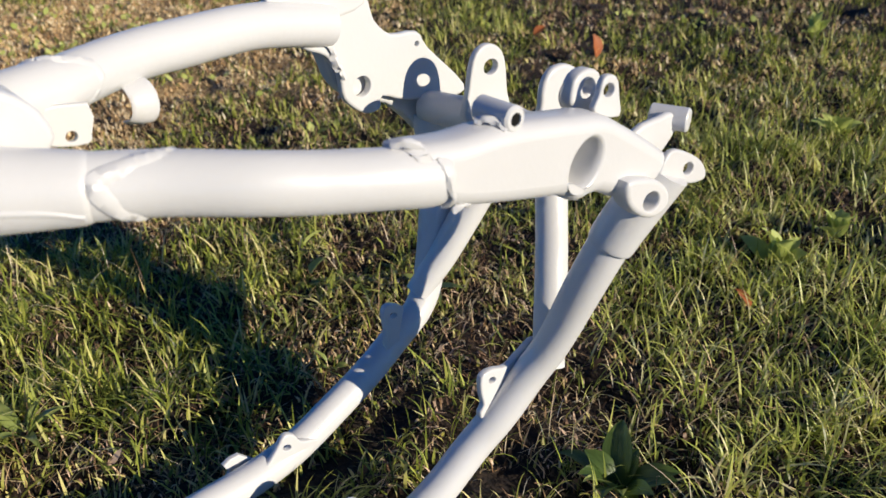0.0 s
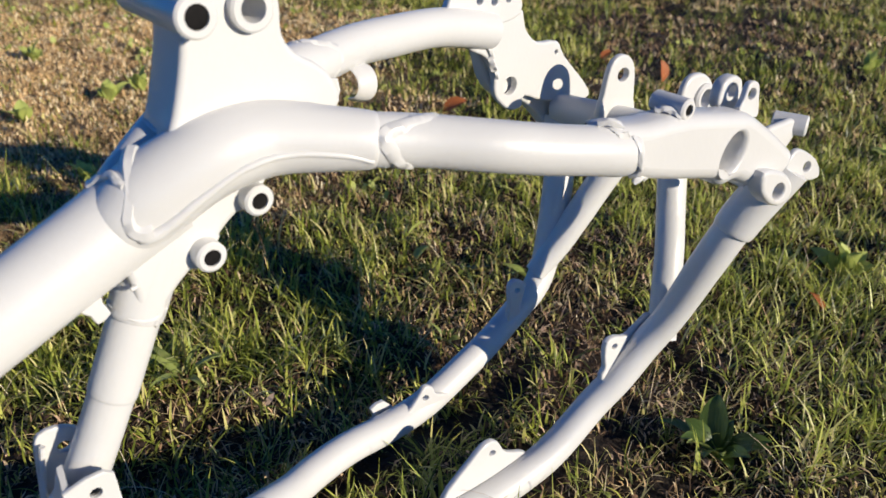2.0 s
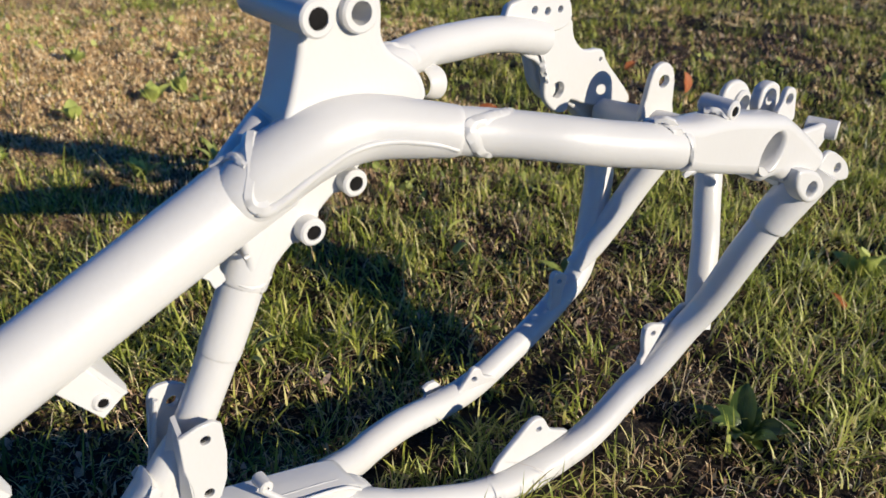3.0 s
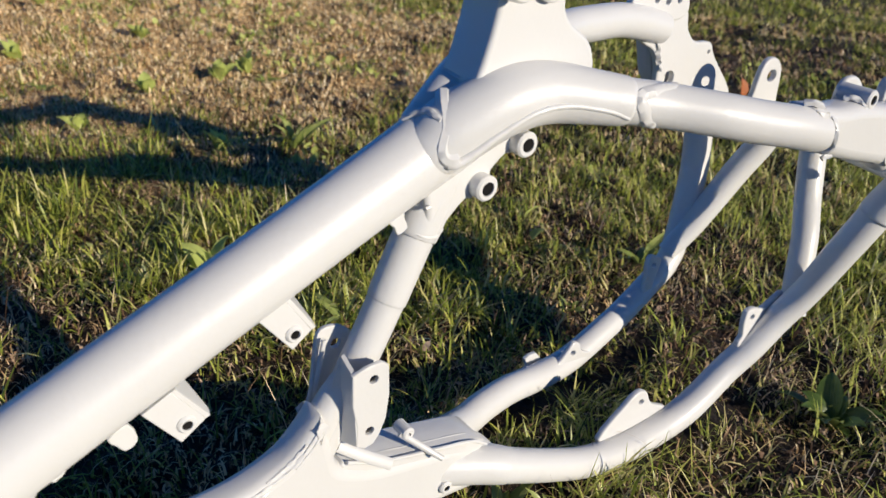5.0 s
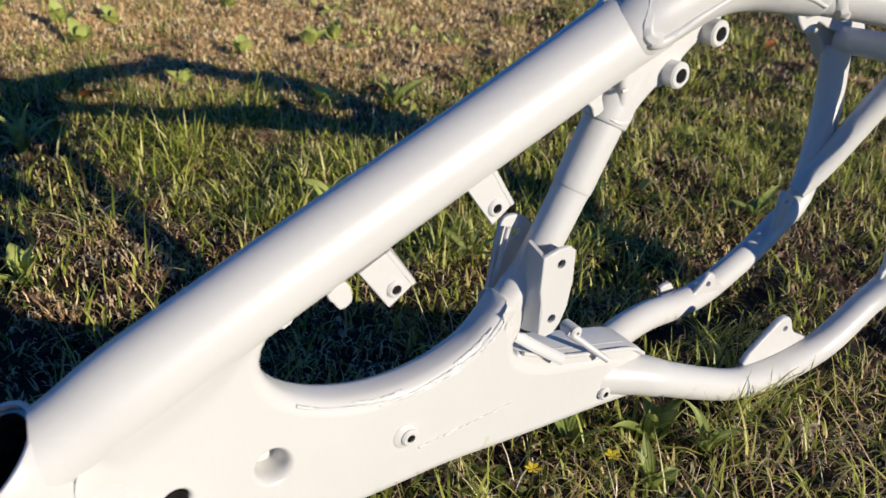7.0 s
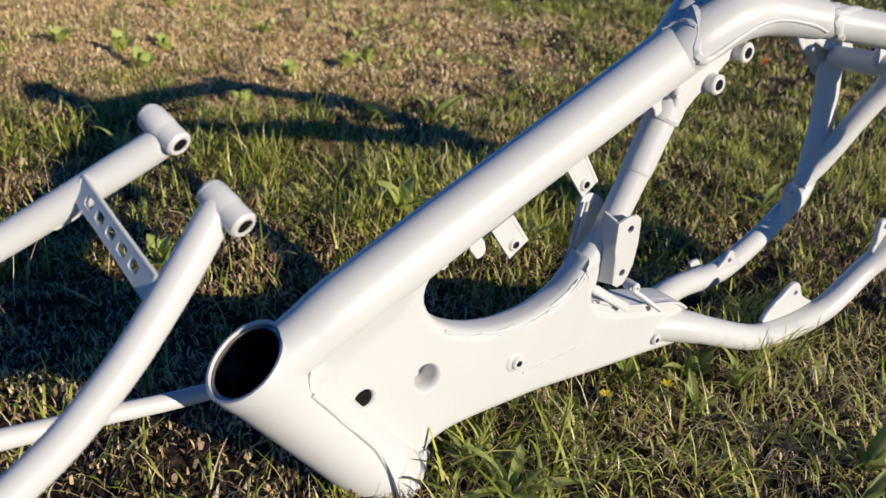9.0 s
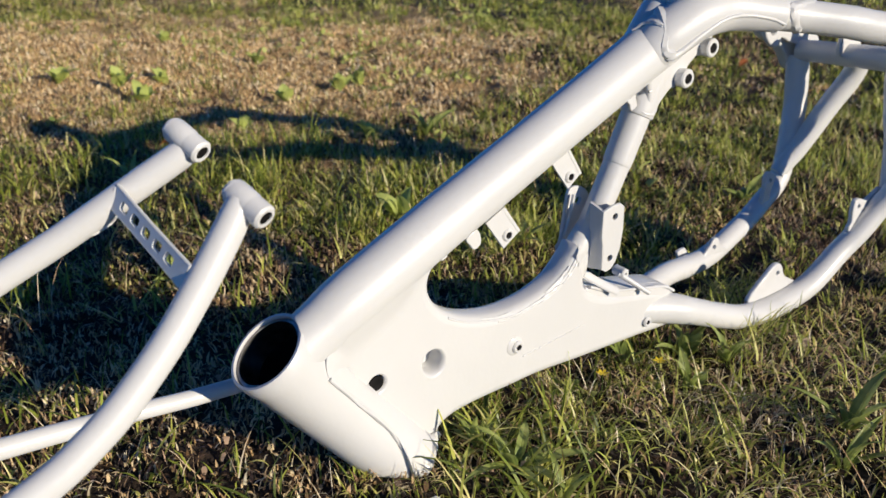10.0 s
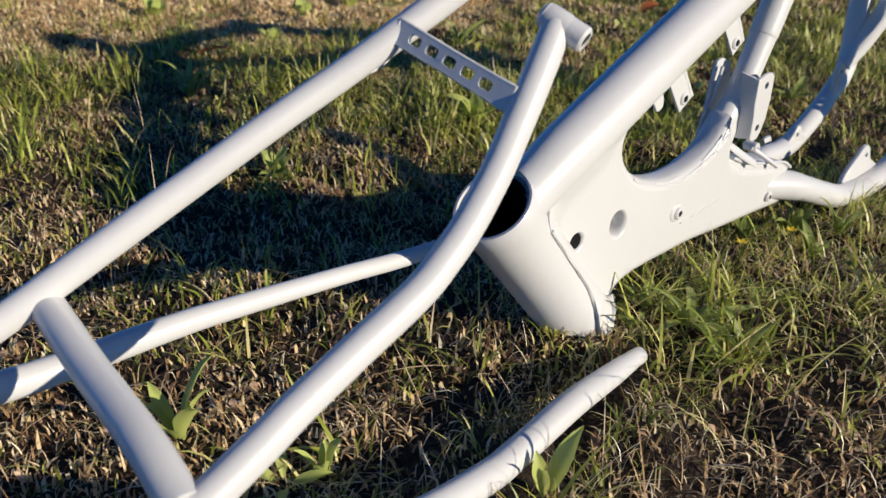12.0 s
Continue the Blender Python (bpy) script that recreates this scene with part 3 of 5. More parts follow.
    part("lug", slab([(0.3705, 0.2845), (0.3736, 0.2931), (0.376, 0.3007), (0.3811, 0.303), (0.3883, 0.2997), (0.3911, 0.2902), (0.3923, 0.2765)], -0.102, -0.0975, 0.0012, [circle((0.3815, 0.2945), 0.0038, 20, 1.25, 70)]), WHITE, f)
    part("lug", slab([(0.3685, 0.2839), (0.3677, 0.2965), (0.3724, 0.3020), (0.380, 0.3035), (0.3865, 0.3015), (0.3915, 0.2960), (0.3925, 0.277)], -0.0885, -0.0800, 0.0018, [circle((0.3805, 0.2935), 0.0044, 20)]), WHITE, f)
    ring = part("lug", slab([(0.4015, 0.25), (0.4005, 0.2663), (0.4010, 0.2743), (0.4045, 0.2815), (0.4115, 0.2860), (0.4234, 0.2855), (0.4347, 0.2787), (0.4406, 0.2678), (0.4407, 0.25)], -0.0380, -0.0320, 0.0022, [circle((0.4262, 0.2672), 0.0070, 24)]), WHITE, f)
    part("collar", pipe((0.4262, -0.0415, 0.2672), (0.4262, -0.032, 0.2672), 0.0108, 0.0070, 28, 0.0015), WHITE, ring)
    part("knob", lathe((0.4515, -0.0815, 0.256), (0.4605, -0.104, 0.2555), [(0, 0.0062), (0.001, 0.0076), (-0.001, 0.0076), (None, 0.0066)], 24), WHITE, f)
    part("knob_stem", slab([(0.405, 0.240), (0.4145, 0.2600), (0.4395, 0.2620), (0.449, 0.262), (0.4605, 0.2555), (0.4545, 0.2465), (0.4445, 0.2385), (0.43, 0.232)], -0.0985, -0.0925, 0.0025, (), 3), WHITE, f)

    part("lug", slab([(0.4149, 0.2500), (0.4252, 0.2520), (0.4487, 0.2395), (0.4590, 0.2285), (0.4585, 0.2218), (0.4439, 0.2238), (0.4289, 0.2298), (0.4098, 0.2377)], -0.1205, -0.1160, 0.0015, [circle((0.439, 0.2355), 0.0055, 20, 0.7, -25)]), WHITE, f)
    part("lug", slab([(0.3738, 0.2500), (0.392, 0.2462), (0.4045, 0.2400), (0.4140, 0.2300), (0.4130, 0.2205), (0.402, 0.2180), (0.3880, 0.2238), (0.3750, 0.2363)], -0.1255, -0.1130, 0.0028, [circle((0.3965, 0.2305), 0.0078, 22, 0.72, -25)]), WHITE, f)

    # far rear plate
    plate = [(0.318, 0.297), (0.3372, 0.316), (0.3741, 0.316), (0.3824, 0.297), (0.3965, 0.284), (0.4205, 0.281), (0.431, 0.2665), (0.4665, 0.23), (0.4544, 0.2223), (0.409, 0.2312), (0.385, 0.2405), (0.3825, 0.2325), (0.3734, 0.2305), (0.3634, 0.2345), (0.351, 0.2475), (0.3487, 0.2645), (0.3393, 0.2805), (0.325, 0.288)]
    part("rear_plate", slab(plate, 0.104, 0.111, 0.002, [circle((0.367, 0.2525), 0.0074, 24), circle((0.4195, 0.272), 0.0019, 12)]), WHITE, f)
    wall = [(0.335, 0.300), (0.3395, 0.286), (0.3445, 0.271), (0.350, 0.2565), (0.3655, 0.2405), (0.394, 0.2305), (0.415, 0.212), (0.432, 0.195), (0.447, 0.205), (0.455, 0.226), (0.425, 0.262), (0.395, 0.278), (0.37, 0.30)]
    part("plate_wall", slab(wall, 0.1125, 0.128, 0.003), WHITE, f)
    part("weld_bead", bead([(0.334, 0.1045, 0.292), (0.3405, 0.1035, 0.2895), (0.3445, 0.1035, 0.282), (0.3455, 0.1035, 0.275), (0.349, 0.1035, 0.269), (0.351, 0.1035, 0.262)], 0.0026, 0.9), WHITE, f)
    ears = [(0.30, 0.311), (0.301, 0.331), (0.315, 0.336), (0.345, 0.3375), (0.369, 0.333), (0.3735, 0.31), (0.34, 0.305)]
    part("top_ear", slab(ears, 0.102, 0.11, 0.002, [circle((0.330, 0.326), 0.0032, 14), circle((0.345, 0.3235), 0.0032, 14), circle((0.36, 0.3235), 0.0028, 14)]), WHITE, f)
    part("lug", slab([(0.4155, 0.225), (0.418, 0.25), (0.423, 0.2705), (0.4325, 0.2785), (0.444, 0.277), (0.4535, 0.266), (0.4565, 0.24), (0.458, 0.222)], 0.0465, 0.0525, 0.0015, [circle((0.4395, 0.262), 0.0056, 22, 1.25, 80)]), WHITE, f)

    # cross tube between the rear plates
    part("cross_tube", bar([(0.413, -0.1, 0.230, 0.0135), (0.432, -0.03, 0.2275, 0.0135), (0.436, 0.03, 0.2245, 0.0135), (0.428, 0.106, 0.2215, 0.0125)], 28), WHITE, f)

    # cradle tubes, struts and their ears
    cradle = [(0.425, -0.112, 0.232, 0.0118), (0.4065, -0.0975, 0.198, 0.0132), (0.3955, -0.0845, 0.16, 0.0132), (0.3862, -0.067, 0.109, 0.0123), (0.373, -0.056, 0.080, 0.0123), (0.352, -0.049, 0.053, 0.0125), (0.33, -0.043, 0.032, 0.0124), (0.294, -0.04, 0.0065, 0.0127), (0.262, -0.038, -0.004, 0.0128), (0.212, -0.0375, -0.0065, 0.0128), (0.168, -0.036, -0.0005, 0.0128), (0.13, -0.033, 0.0125, 0.013), (0.1, -0.03, 0.0245, 0.0133), (0.075, -0.024, 0.0335, 0.0135), (0.045, -0.013, 0.040, 0.0135), (0.02, -0.003, 0.043, 0.0125)]
    far = [(0.432, 0.108, 0.215, 0.0138), (0.4295, 0.1, 0.165, 0.0138), (0.4235, 0.095, 0.142, 0.0136), (0.404, 0.085, 0.088, 0.0124), (0.388, 0.081, 0.064, 0.012), (0.3615, 0.078, 0.05, 0.012), (0.327, 0.073, 0.0355, 0.012), (0.294, 0.0685, 0.0255, 0.0122), (0.246, 0.063, 0.0125, 0.0123), (0.205, 0.058, 0.012, 0.0125), (0.16, 0.053, 0.0165, 0.0127), (0.126, 0.0465, 0.017, 0.013), (0.1, 0.038, 0.0185, 0.0132), (0.06, 0.02, 0.034, 0.0135)]
    part("cradle_tube", bar(cradle, 28), WHITE, f)
    part("cradle_tube", bar(far, 28), WHITE, f)
    part("sleeve", bar([(0.022, -0.005, 0.0405, 0.0130), (0.045, -0.0125, 0.0385, 0.0148), (0.066, -0.0195, 0.0350, 0.0152), (0.081, -0.0255, 0.0312, 0.0146), (0.093, -0.0290, 0.0268, 0.0132)], 28), WHITE, f)
    part("socket", bar([(0.424, -0.114, 0.238, 0.0158), (0.409, -0.1005, 0.205, 0.0156), (0.4035, -0.095, 0.19, 0.0152), (0.4025, -0.094, 0.187, 0.0138)], 28, 5), WHITE, f)
    part("strut", bar([(0.392, -0.058, 0.078, 0.0112), (0.4, -0.05, 0.1, 0.0114), (0.4135, -0.0385, 0.14, 0.0116), (0.431, -0.022, 0.17, 0.0116), (0.442, -0.01, 0.205, 0.0118), (0.444, -0.008, 0.228, 0.012)], 24), WHITE, f)
    part("strut", bar([(0.388, 0.082, 0.078, 0.0100), (0.4077, 0.076, 0.102, 0.0118), (0.4245, 0.07, 0.128, 0.0126), (0.445, 0.062, 0.162, 0.0130), (0.462, 0.052, 0.194, 0.0132), (0.464, 0.046, 0.22, 0.0134)], 24), WHITE, f)
    part("ear", slab([(0.3921, 0.0960), (0.3751, 0.0922), (0.3620, 0.0875), (0.3476, 0.0926), (0.3379, 0.0909), (0.3372, 0.0779), (0.3396, 0.0659), (0.3361, 0.0577), (0.3491, 0.0390), (0.3728, 0.0448), (0.3977, 0.0677)], -0.046, -0.0405, 0.0014, [circle((0.3477, 0.0835), 0.0024, 16, 1.5, 55)]), WHITE, f)
    part("ear", slab([(0.1871, 0.0088), (0.2138, 0.0313), (0.2247, 0.0388), (0.2331, 0.0401), (0.2407, 0.0353), (0.2496, 0.0208), (0.2697, 0.0094), (0.2725, 0.0037), (0.2586, 0.0012), (0.2321, -0.0062), (0.2093, -0.0112)], -0.031, -0.0255, 0.0014, [circle((0.2347, 0.0282), 0.0024, 16, 1.5, 55)]), WHITE, f)
    part("ear", slab([(0.3544, 0.0887), (0.3460, 0.0912), (0.3417, 0.0843), (0.3434, 0.0667), (0.3422, 0.0524), (0.3478, 0.0397), (0.3580, 0.0452), (0.3564, 0.0586), (0.3607, 0.0765), (0.3617, 0.0831)], 0.067, 0.0725, 0.0012, [circle((0.3515, 0.0800), 0.0022, 16, 1.6, 65)]), WHITE, f)
    part("ear", slab([(0.2077, 0.0192), (0.2192, 0.0219), (0.2280, 0.0302), (0.2362, 0.0388), (0.2439, 0.0351), (0.2487, 0.0258), (0.2621, 0.0191), (0.2548, 0.0108), (0.2306, 0.0083)], 0.052, 0.0575, 0.0014, [circle((0.2367, 0.0276), 0.0024, 16, 1.5, 50)]), WHITE, f)
    part("tab", slab([(0.1950, 0.0249), (0.2080, 0.0272), (0.2188, 0.0144), (0.2334, 0.0116), (0.2300, 0.0040), (0.1900, 0.0040), (0.1985, 0.0155)], 0.0705, 0.0748, 0.0008, (), 2), WHITE, f)

    # fittings on the backbone's underside
    for name, face, hole in (("bracket", [(-0.101, 0.2155), (-0.0855, 0.2235), (-0.0695, 0.1995), (-0.0813, 0.1902)], (-0.0803, 0.2005)), ("bracket", [(-0.164, 0.181), (-0.1485, 0.189), (-0.1318, 0.1657), (-0.1458, 0.1557)], (-0.1425, 0.1665))):
        b = part(name, slab(face, -0.0232, -0.0206, 0.0006, [circle(hole, 0.003, 18)], 1), WHITE, f)
        part("weld_nut", pipe((hole[0], -0.0250, hole[1]), (hole[0], -0.0175, hole[1]), 0.0052, 0.0029, 18), WHITE, b)
        # near-black plug in the nut, painted shade instead of an open hole
        part("shade_plug", lathe((hole[0], -0.0242, hole[1]), (hole[0], -0.018, hole[1]), [(0, 0.0028), (None, 0.0028)], 18), HOLE_SHADE_SCRATCH, b, "near-black plug for the shade in the bracket hole")
        (a0, a1), (b0, b1) = face[1], face[2]
        bm = bmesh.new()
        pts = [(a0, -0.0232, a1), (b0, -0.0232, b1), (b0 + 0.001, -0.018, b1 + 0.001), (a0 + 0.004, 0.004, a1 + 0.004)]
        lo = [bm.verts.new(p) for p in pts]
        hi = [bm.verts.new((p[0] + 0.0022, p[1], p[2] + 0.0012)) for p in pts]
        bm.faces.new(lo[::-1])
        bm.faces.new(hi)
        for k in range(4):
            bm.faces.new((lo[k], lo[(k + 1) % 4], hi[(k + 1) % 4], hi[k]))
        part("flange", bm, WHITE, b)
    part("tab", slab([(-0.0216, 0.2525), (-0.0185, 0.259), (-0.0105, 0.2625), (-0.0098, 0.2523), (-0.0073, 0.2455), (-0.0140, 0.2421), (-0.0164, 0.2475)], -0.0215, -0.0185, 0.0008, (), 2), WHITE, f)
    part("tab", slab([(-0.181, 0.172), (-0.1705, 0.1775), (-0.1665, 0.1675), (-0.1685, 0.163), (-0.1735, 0.1615), (-0.177, 0.166)], -0.0215, -0.0185, 0.0008, (), 2), WHITE, f)

    # engine plates on the strut
    face = [(-0.0497, 0.1664), (-0.0382, 0.1697), (-0.0295, 0.1697), (-0.0249, 0.166), (-0.0238, 0.145), (-0.0257, 0.1274), (-0.0300, 0.1165), (-0.0345, 0.1110), (-0.0405, 0.1098), (-0.0465, 0.1135), (-0.0463, 0.1289), (-0.0494, 0.1444)]
    p1 = part("engine_plate", slab(face, -0.034, -0.0308, 0.0008, [circle((-0.0352, 0.1592), 0.003, 18), circle((-0.0372, 0.122), 0.003, 18)], 1), WHITE, f)
    bm = bmesh.new()
    rim = [(-0.0493, -0.0338, 0.1662), (-0.0463, -0.0338, 0.1137), (-0.0505, -0.023, 0.1125), (-0.0545, -0.0150, 0.128), (-0.0520, -0.0140, 0.148), (-0.0465, -0.0150, 0.1685)]
    out, back = [bm.verts.new(p) for p in rim], [bm.verts.new((p[0] + 0.003, p[1] + 0.001, p[2])) for p in rim]
    bm.faces.new(out)
    bm.faces.new(back[::-1])
    for k in range(6):
        bm.faces.new((out[k], back[k], back[(k + 1) % 6], out[(k + 1) % 6]))
    bmesh.ops.triangulate(bm, faces=bm.faces)
    part("flange", bm, WHITE, p1)
    for c in ((-0.0352, 0.1592), (-0.0372, 0.122)):
        part("weld_nut", pipe((c[0], -0.0308, c[1]), (c[0], -0.025, c[1]), 0.005, 0.0024, 6), STEEL, p1, "dark threaded weld nut")
    p2 = part("engine_plate", slab([(-0.060, 0.098), (-0.0570, 0.1208), (-0.0545, 0.1311), (-0.052, 0.155), (-0.0503, 0.1681), (-0.0471, 0.1740), (-0.0385, 0.1746), (-0.0291, 0.1698), (-0.0235, 0.16), (-0.022, 0.135), (-0.032, 0.098)], 0.0075, 0.011, 0.0008, [circle((-0.0369, 0.1612), 0.0034, 18)], 2), WHITE, f)
    part("flange", bar([(-0.051, 0.011, 0.12, 0.0016), (-0.052, 0.004, 0.142, 0.0016), (-0.0475, 0.003, 0.17, 0.0016)], 8), WHITE, p2)

    # small pins and tabs on top of the down tube's tail
    part("hose_pin", bar([(0.0, -0.013, 0.0885, 0.0027), (0.011, -0.022, 0.0795, 0.0025), (0.0235, -0.031, 0.069, 0.0021)], 12, 3), WHITE, f)
    part("pin_lug", pipe((0.0045, -0.018, 0.0885), (0.0045, -0.004, 0.0885), 0.0047, 0.0014, 18), WHITE, f)
    part("guide_tab", bar([(-0.0495, -0.018, 0.1045, 0.0014), (-0.036, -0.023, 0.0945, 0.0014), (-0.0165, -0.0285, 0.0815, 0.0014)], 10, 3, squash=2.8, across=(1, 0, 0)), WHITE, f)
    part("tail_flange", slab([(-0.0475, 0.0925), (-0.018, 0.0805), (0.03, 0.0690), (0.058, 0.062), (0.071, 0.0540), (0.055, 0.048), (0.0, 0.062), (-0.045, 0.078)], -0.0215, 0.012, 0.003), WHITE, f)
    for v, low in ((-0.0225, 0.0), (-0.0125, -0.0012)):
        part("lip", bead([(-0.046, v, 0.0925 + low), (-0.018, v, 0.0805 + low), (0.03, v, 0.069 + low), (0.056, v, 0.0625 + low), (0.070, v, 0.0540 + low)], 0.0015, 0.15), WHITE, f)
    # hook under the far rail
    part("cable_hook", bar([(0.1895, 0.066, 0.3105, 0.0013), (0.1895, 0.056, 0.3095, 0.0013), (0.190, 0.0505, 0.3045, 0.0013), (0.1895, 0.0495, 0.2975, 0.0013), (0.188, 0.0525, 0.292, 0.0013), (0.186, 0.0585, 0.2895, 0.0013)], 16, 6, squash=5.8, across=(1, 0, 0)), WHITE, f)
    part("tab", slab([(0.125, 0.305), (0.138, 0.2985), (0.1505, 0.2965), (0.1535, 0.301), (0.155, 0.316), (0.125, 0.318)], 0.028, 0.0315, 0.001, [circle((0.1438, 0.3022), 0.0027, 16)], 2), WHITE, f)
    return f


motorcycle_frame()


# ---- the rear subframe that lies in front of it ----
def subframe():
    s = empty("subframe", HERE, "white powder-coated tubular motorcycle subframe lying in the grass", "motorcycle subframe")
    near = [(-0.376, -0.0895, 0.2685, 0.0072), (-0.381, -0.091, 0.2615, 0.008), (-0.395, -0.095, 0.2445, 0.0083), (-0.414, -0.1005, 0.2235, 0.0083), (-0.431, -0.106, 0.2075, 0.0083), (-0.454, -0.112, 0.189, 0.0083), (-0.472, -0.1155, 0.1775, 0.0083), (-0.49, -0.118, 0.168, 0.0083), (-0.525, -0.1195, 0.1535, 0.0083), (-0.558, -0.122, 0.1405, 0.0083), (-0.588, -0.126, 0.129, 0.0084), (-0.70, -0.135, 0.083, 0.0085), (-0.86, -0.14, -0.005, 0.0085), (-0.9, -0.14, -0.02, 0.0085)]
    far = [(-0.3765, -0.024, 0.279, 0.0072), (-0.383, -0.0217, 0.2747, 0.008), (-0.4, -0.0155, 0.2635, 0.0083), (-0.4124, -0.011, 0.2553, 0.0083), (-0.4455, 0.001, 0.2335, 0.0083), (-0.4806, 0.009, 0.2145, 0.0083), (-0.5426, 0.02, 0.1813, 0.0084), (-0.6125, 0.032, 0.1436, 0.0085), (-0.70, 0.04, 0.1, 0.0085), (-0.86, 0.045, 0.0, 0.0085), (-0.9, 0.045, -0.02, 0.0085)]
    part("rail", bar(near, 28), WHITE, s)
    part("rail", bar(far, 28), WHITE, s)
    for front, back in (((-0.3705, -0.1042, 0.2621), (-0.3778, -0.0815, 0.2722)), ((-0.3738, -0.0345, 0.2779), (-0.3818, -0.0125, 0.2887))):
        b = boss(s, front, back, 0.0068, 0.0040)
        mid_way = Vector(front).lerp(Vector(back), 0.35)
        part("boss_root", lathe(mid_way, Vector(back) + (Vector(back) - mid_way) * 0.04, [(0, 0.0066), (0.003, 0.0072), (-0.004, 0.0074), (None, 0.0056)], 28), WHITE, b)
    part("stay", bar([(-0.2565, -0.0915, 0.0132, 0.0063), (-0.268, -0.0926, 0.0142, 0.0068), (-0.292, -0.0952, 0.0155, 0.0083), (-0.3414, -0.1, 0.0172, 0.0096), (-0.3988, -0.106, 0.0125, 0.0098), (-0.4321, -0.11, 0.0136, 0.01), (-0.5, -0.118, 0.03, 0.0095), (-0.6, -0.127, 0.07, 0.009), (-0.7, -0.134, 0.082, 0.009)], 24), WHITE, s)
    part("stay", bar([(-0.30, 0.044, 0.0665, 0.0055), (-0.335, 0.045, 0.0715, 0.006), (-0.375, 0.045, 0.0745, 0.0062), (-0.4239, 0.045, 0.0798, 0.0064), (-0.508, 0.045, 0.0868, 0.0072), (-0.5445, 0.045, 0.0888, 0.0078), (-0.6095, 0.045, 0.0895, 0.0085), (-0.65, 0.045, 0.092, 0.009), (-0.7, 0.043, 0.096, 0.009)], 24), WHITE, s)
    part("cross_tube", bar([(-0.6095, 0.033, 0.138, 0.0088), (-0.6112, -0.03, 0.1328, 0.0088), (-0.6121, -0.09, 0.1305, 0.0088), (-0.6135, -0.127, 0.1235, 0.0088)], 24), WHITE, s)
    # perforated cross plate between the rails
    a, b = Vector((-0.4182, -0.0135, 0.2570)), Vector((-0.4103, -0.0935, 0.2372))
    along = (b - a).normalized()
    span = (b - a).length
    ahead = Vector((-0.89, -0.08, -0.45))
    across = (ahead - along * ahead.dot(along)).normalized()
    across = across * math.cos(radians(38)) + along.cross(across) * math.sin(radians(38))
    outline = [(0, -0.0062), (0.01, -0.0062), (span / 2, -0.0056), (span - 0.008, -0.0062), (span, -0.0064), (span, 0.0064), (span - 0.008, 0.0064), (span / 2, 0.0058), (0.01, 0.0062), (0, 0.0062)]
    slots = []
    for x in (0.18, 0.335, 0.49, 0.645, 0.80):
        c = span * x
        slots.append([(c - 0.0040, -0.0016), (c - 0.003, -0.0026), (c + 0.003, -0.0026), (c + 0.0040, -0.0016), (c + 0.0040, 0.0016), (c + 0.003, 0.0026), (c - 0.003, 0.0026), (c - 0.0040, 0.0016)])
    bm = slab(outline, -0.001, 0.001, 0.0004, slots, 2)
    normal = along.cross(across)
    bm.transform(Matrix((( *along, 0), (*normal, 0), (*across, 0), (0, 0, 0, 1))).transposed())
    bm.transform(Matrix.Translation(a))
    cp = part("cross_plate", bm, WHITE, s)
    for d in (-0.0062, 0.0062):
        part("rim", bar([(*(a + across * d), 0.0011), (*((a + b) / 2 + across * d * 0.93), 0.0011), (*(b + across * d), 0.0011)], 8, 4), WHITE, cp)
    part("eyelet", pipe((-0.4155, -0.0165, 0.2595), (-0.4135, -0.0115, 0.2575), 0.0036, 0.0016, 18, 0.0006), WHITE, cp)
    part("gusset", slab([(-0.433, 0.2345), (-0.4227, 0.2372), (-0.4172, 0.2414), (-0.4137, 0.248), (-0.4165, 0.2535), (-0.428, 0.249)], -0.0085, -0.0055, 0.001), WHITE, s)
    return s


subframe()


# ---- the lawn ----
BASE = -0.022


@functools.lru_cache(None)
def lattice(seed):
    return np.random.RandomState(seed).uniform(-1, 1, (97, 97))


def patchy(x, y, scale, seed):
    """Uneven patches between about -1 and 1, some metres over scale across."""
    x, y = np.asarray(x, float), np.asarray(y, float)
    out = 0.0
    for k, amount in ((1, 1.0), (2, 0.55)):
        grid = lattice(seed + 100 * k)
        fx, fy = (x * 0.94 - y * 0.34) * scale * k / 3.1 + 500.3, (y * 0.94 + x * 0.34) * scale * k / 3.1 + 500.7
        i, j = np.floor(fx).astype(int), np.floor(fy).astype(int)
        a, b = fx - i, fy - j
        a, b = a * a * (3 - 2 * a), b * b * (3 - 2 * b)
        i0, i1, j0, j1 = i % 97, (i + 1) % 97, j % 97, (j + 1) % 97
        out = out + amount * ((grid[i0, j0] * (1 - a) + grid[i1, j0] * a) * (1 - b) + (grid[i0, j1] * (1 - a) + grid[i1, j1] * a) * b)
    return out * 1.2


def lift(x, y):
    """The ground: it falls a little along the frame, with low swells and hummocks a hand's width across."""
    rise = np.clip(-0.009 - 0.04 * (x * U.x + y * U.y), -0.021, 0.0)
    return rise + 0.003 * (np.sin(x * 5.1 + 1.0) * np.cos(y * 4.3) + 0.6 * np.sin(x * 11.7 + y * 9.1)) + 0.0085 * patchy(x, y, 62.0, 31)


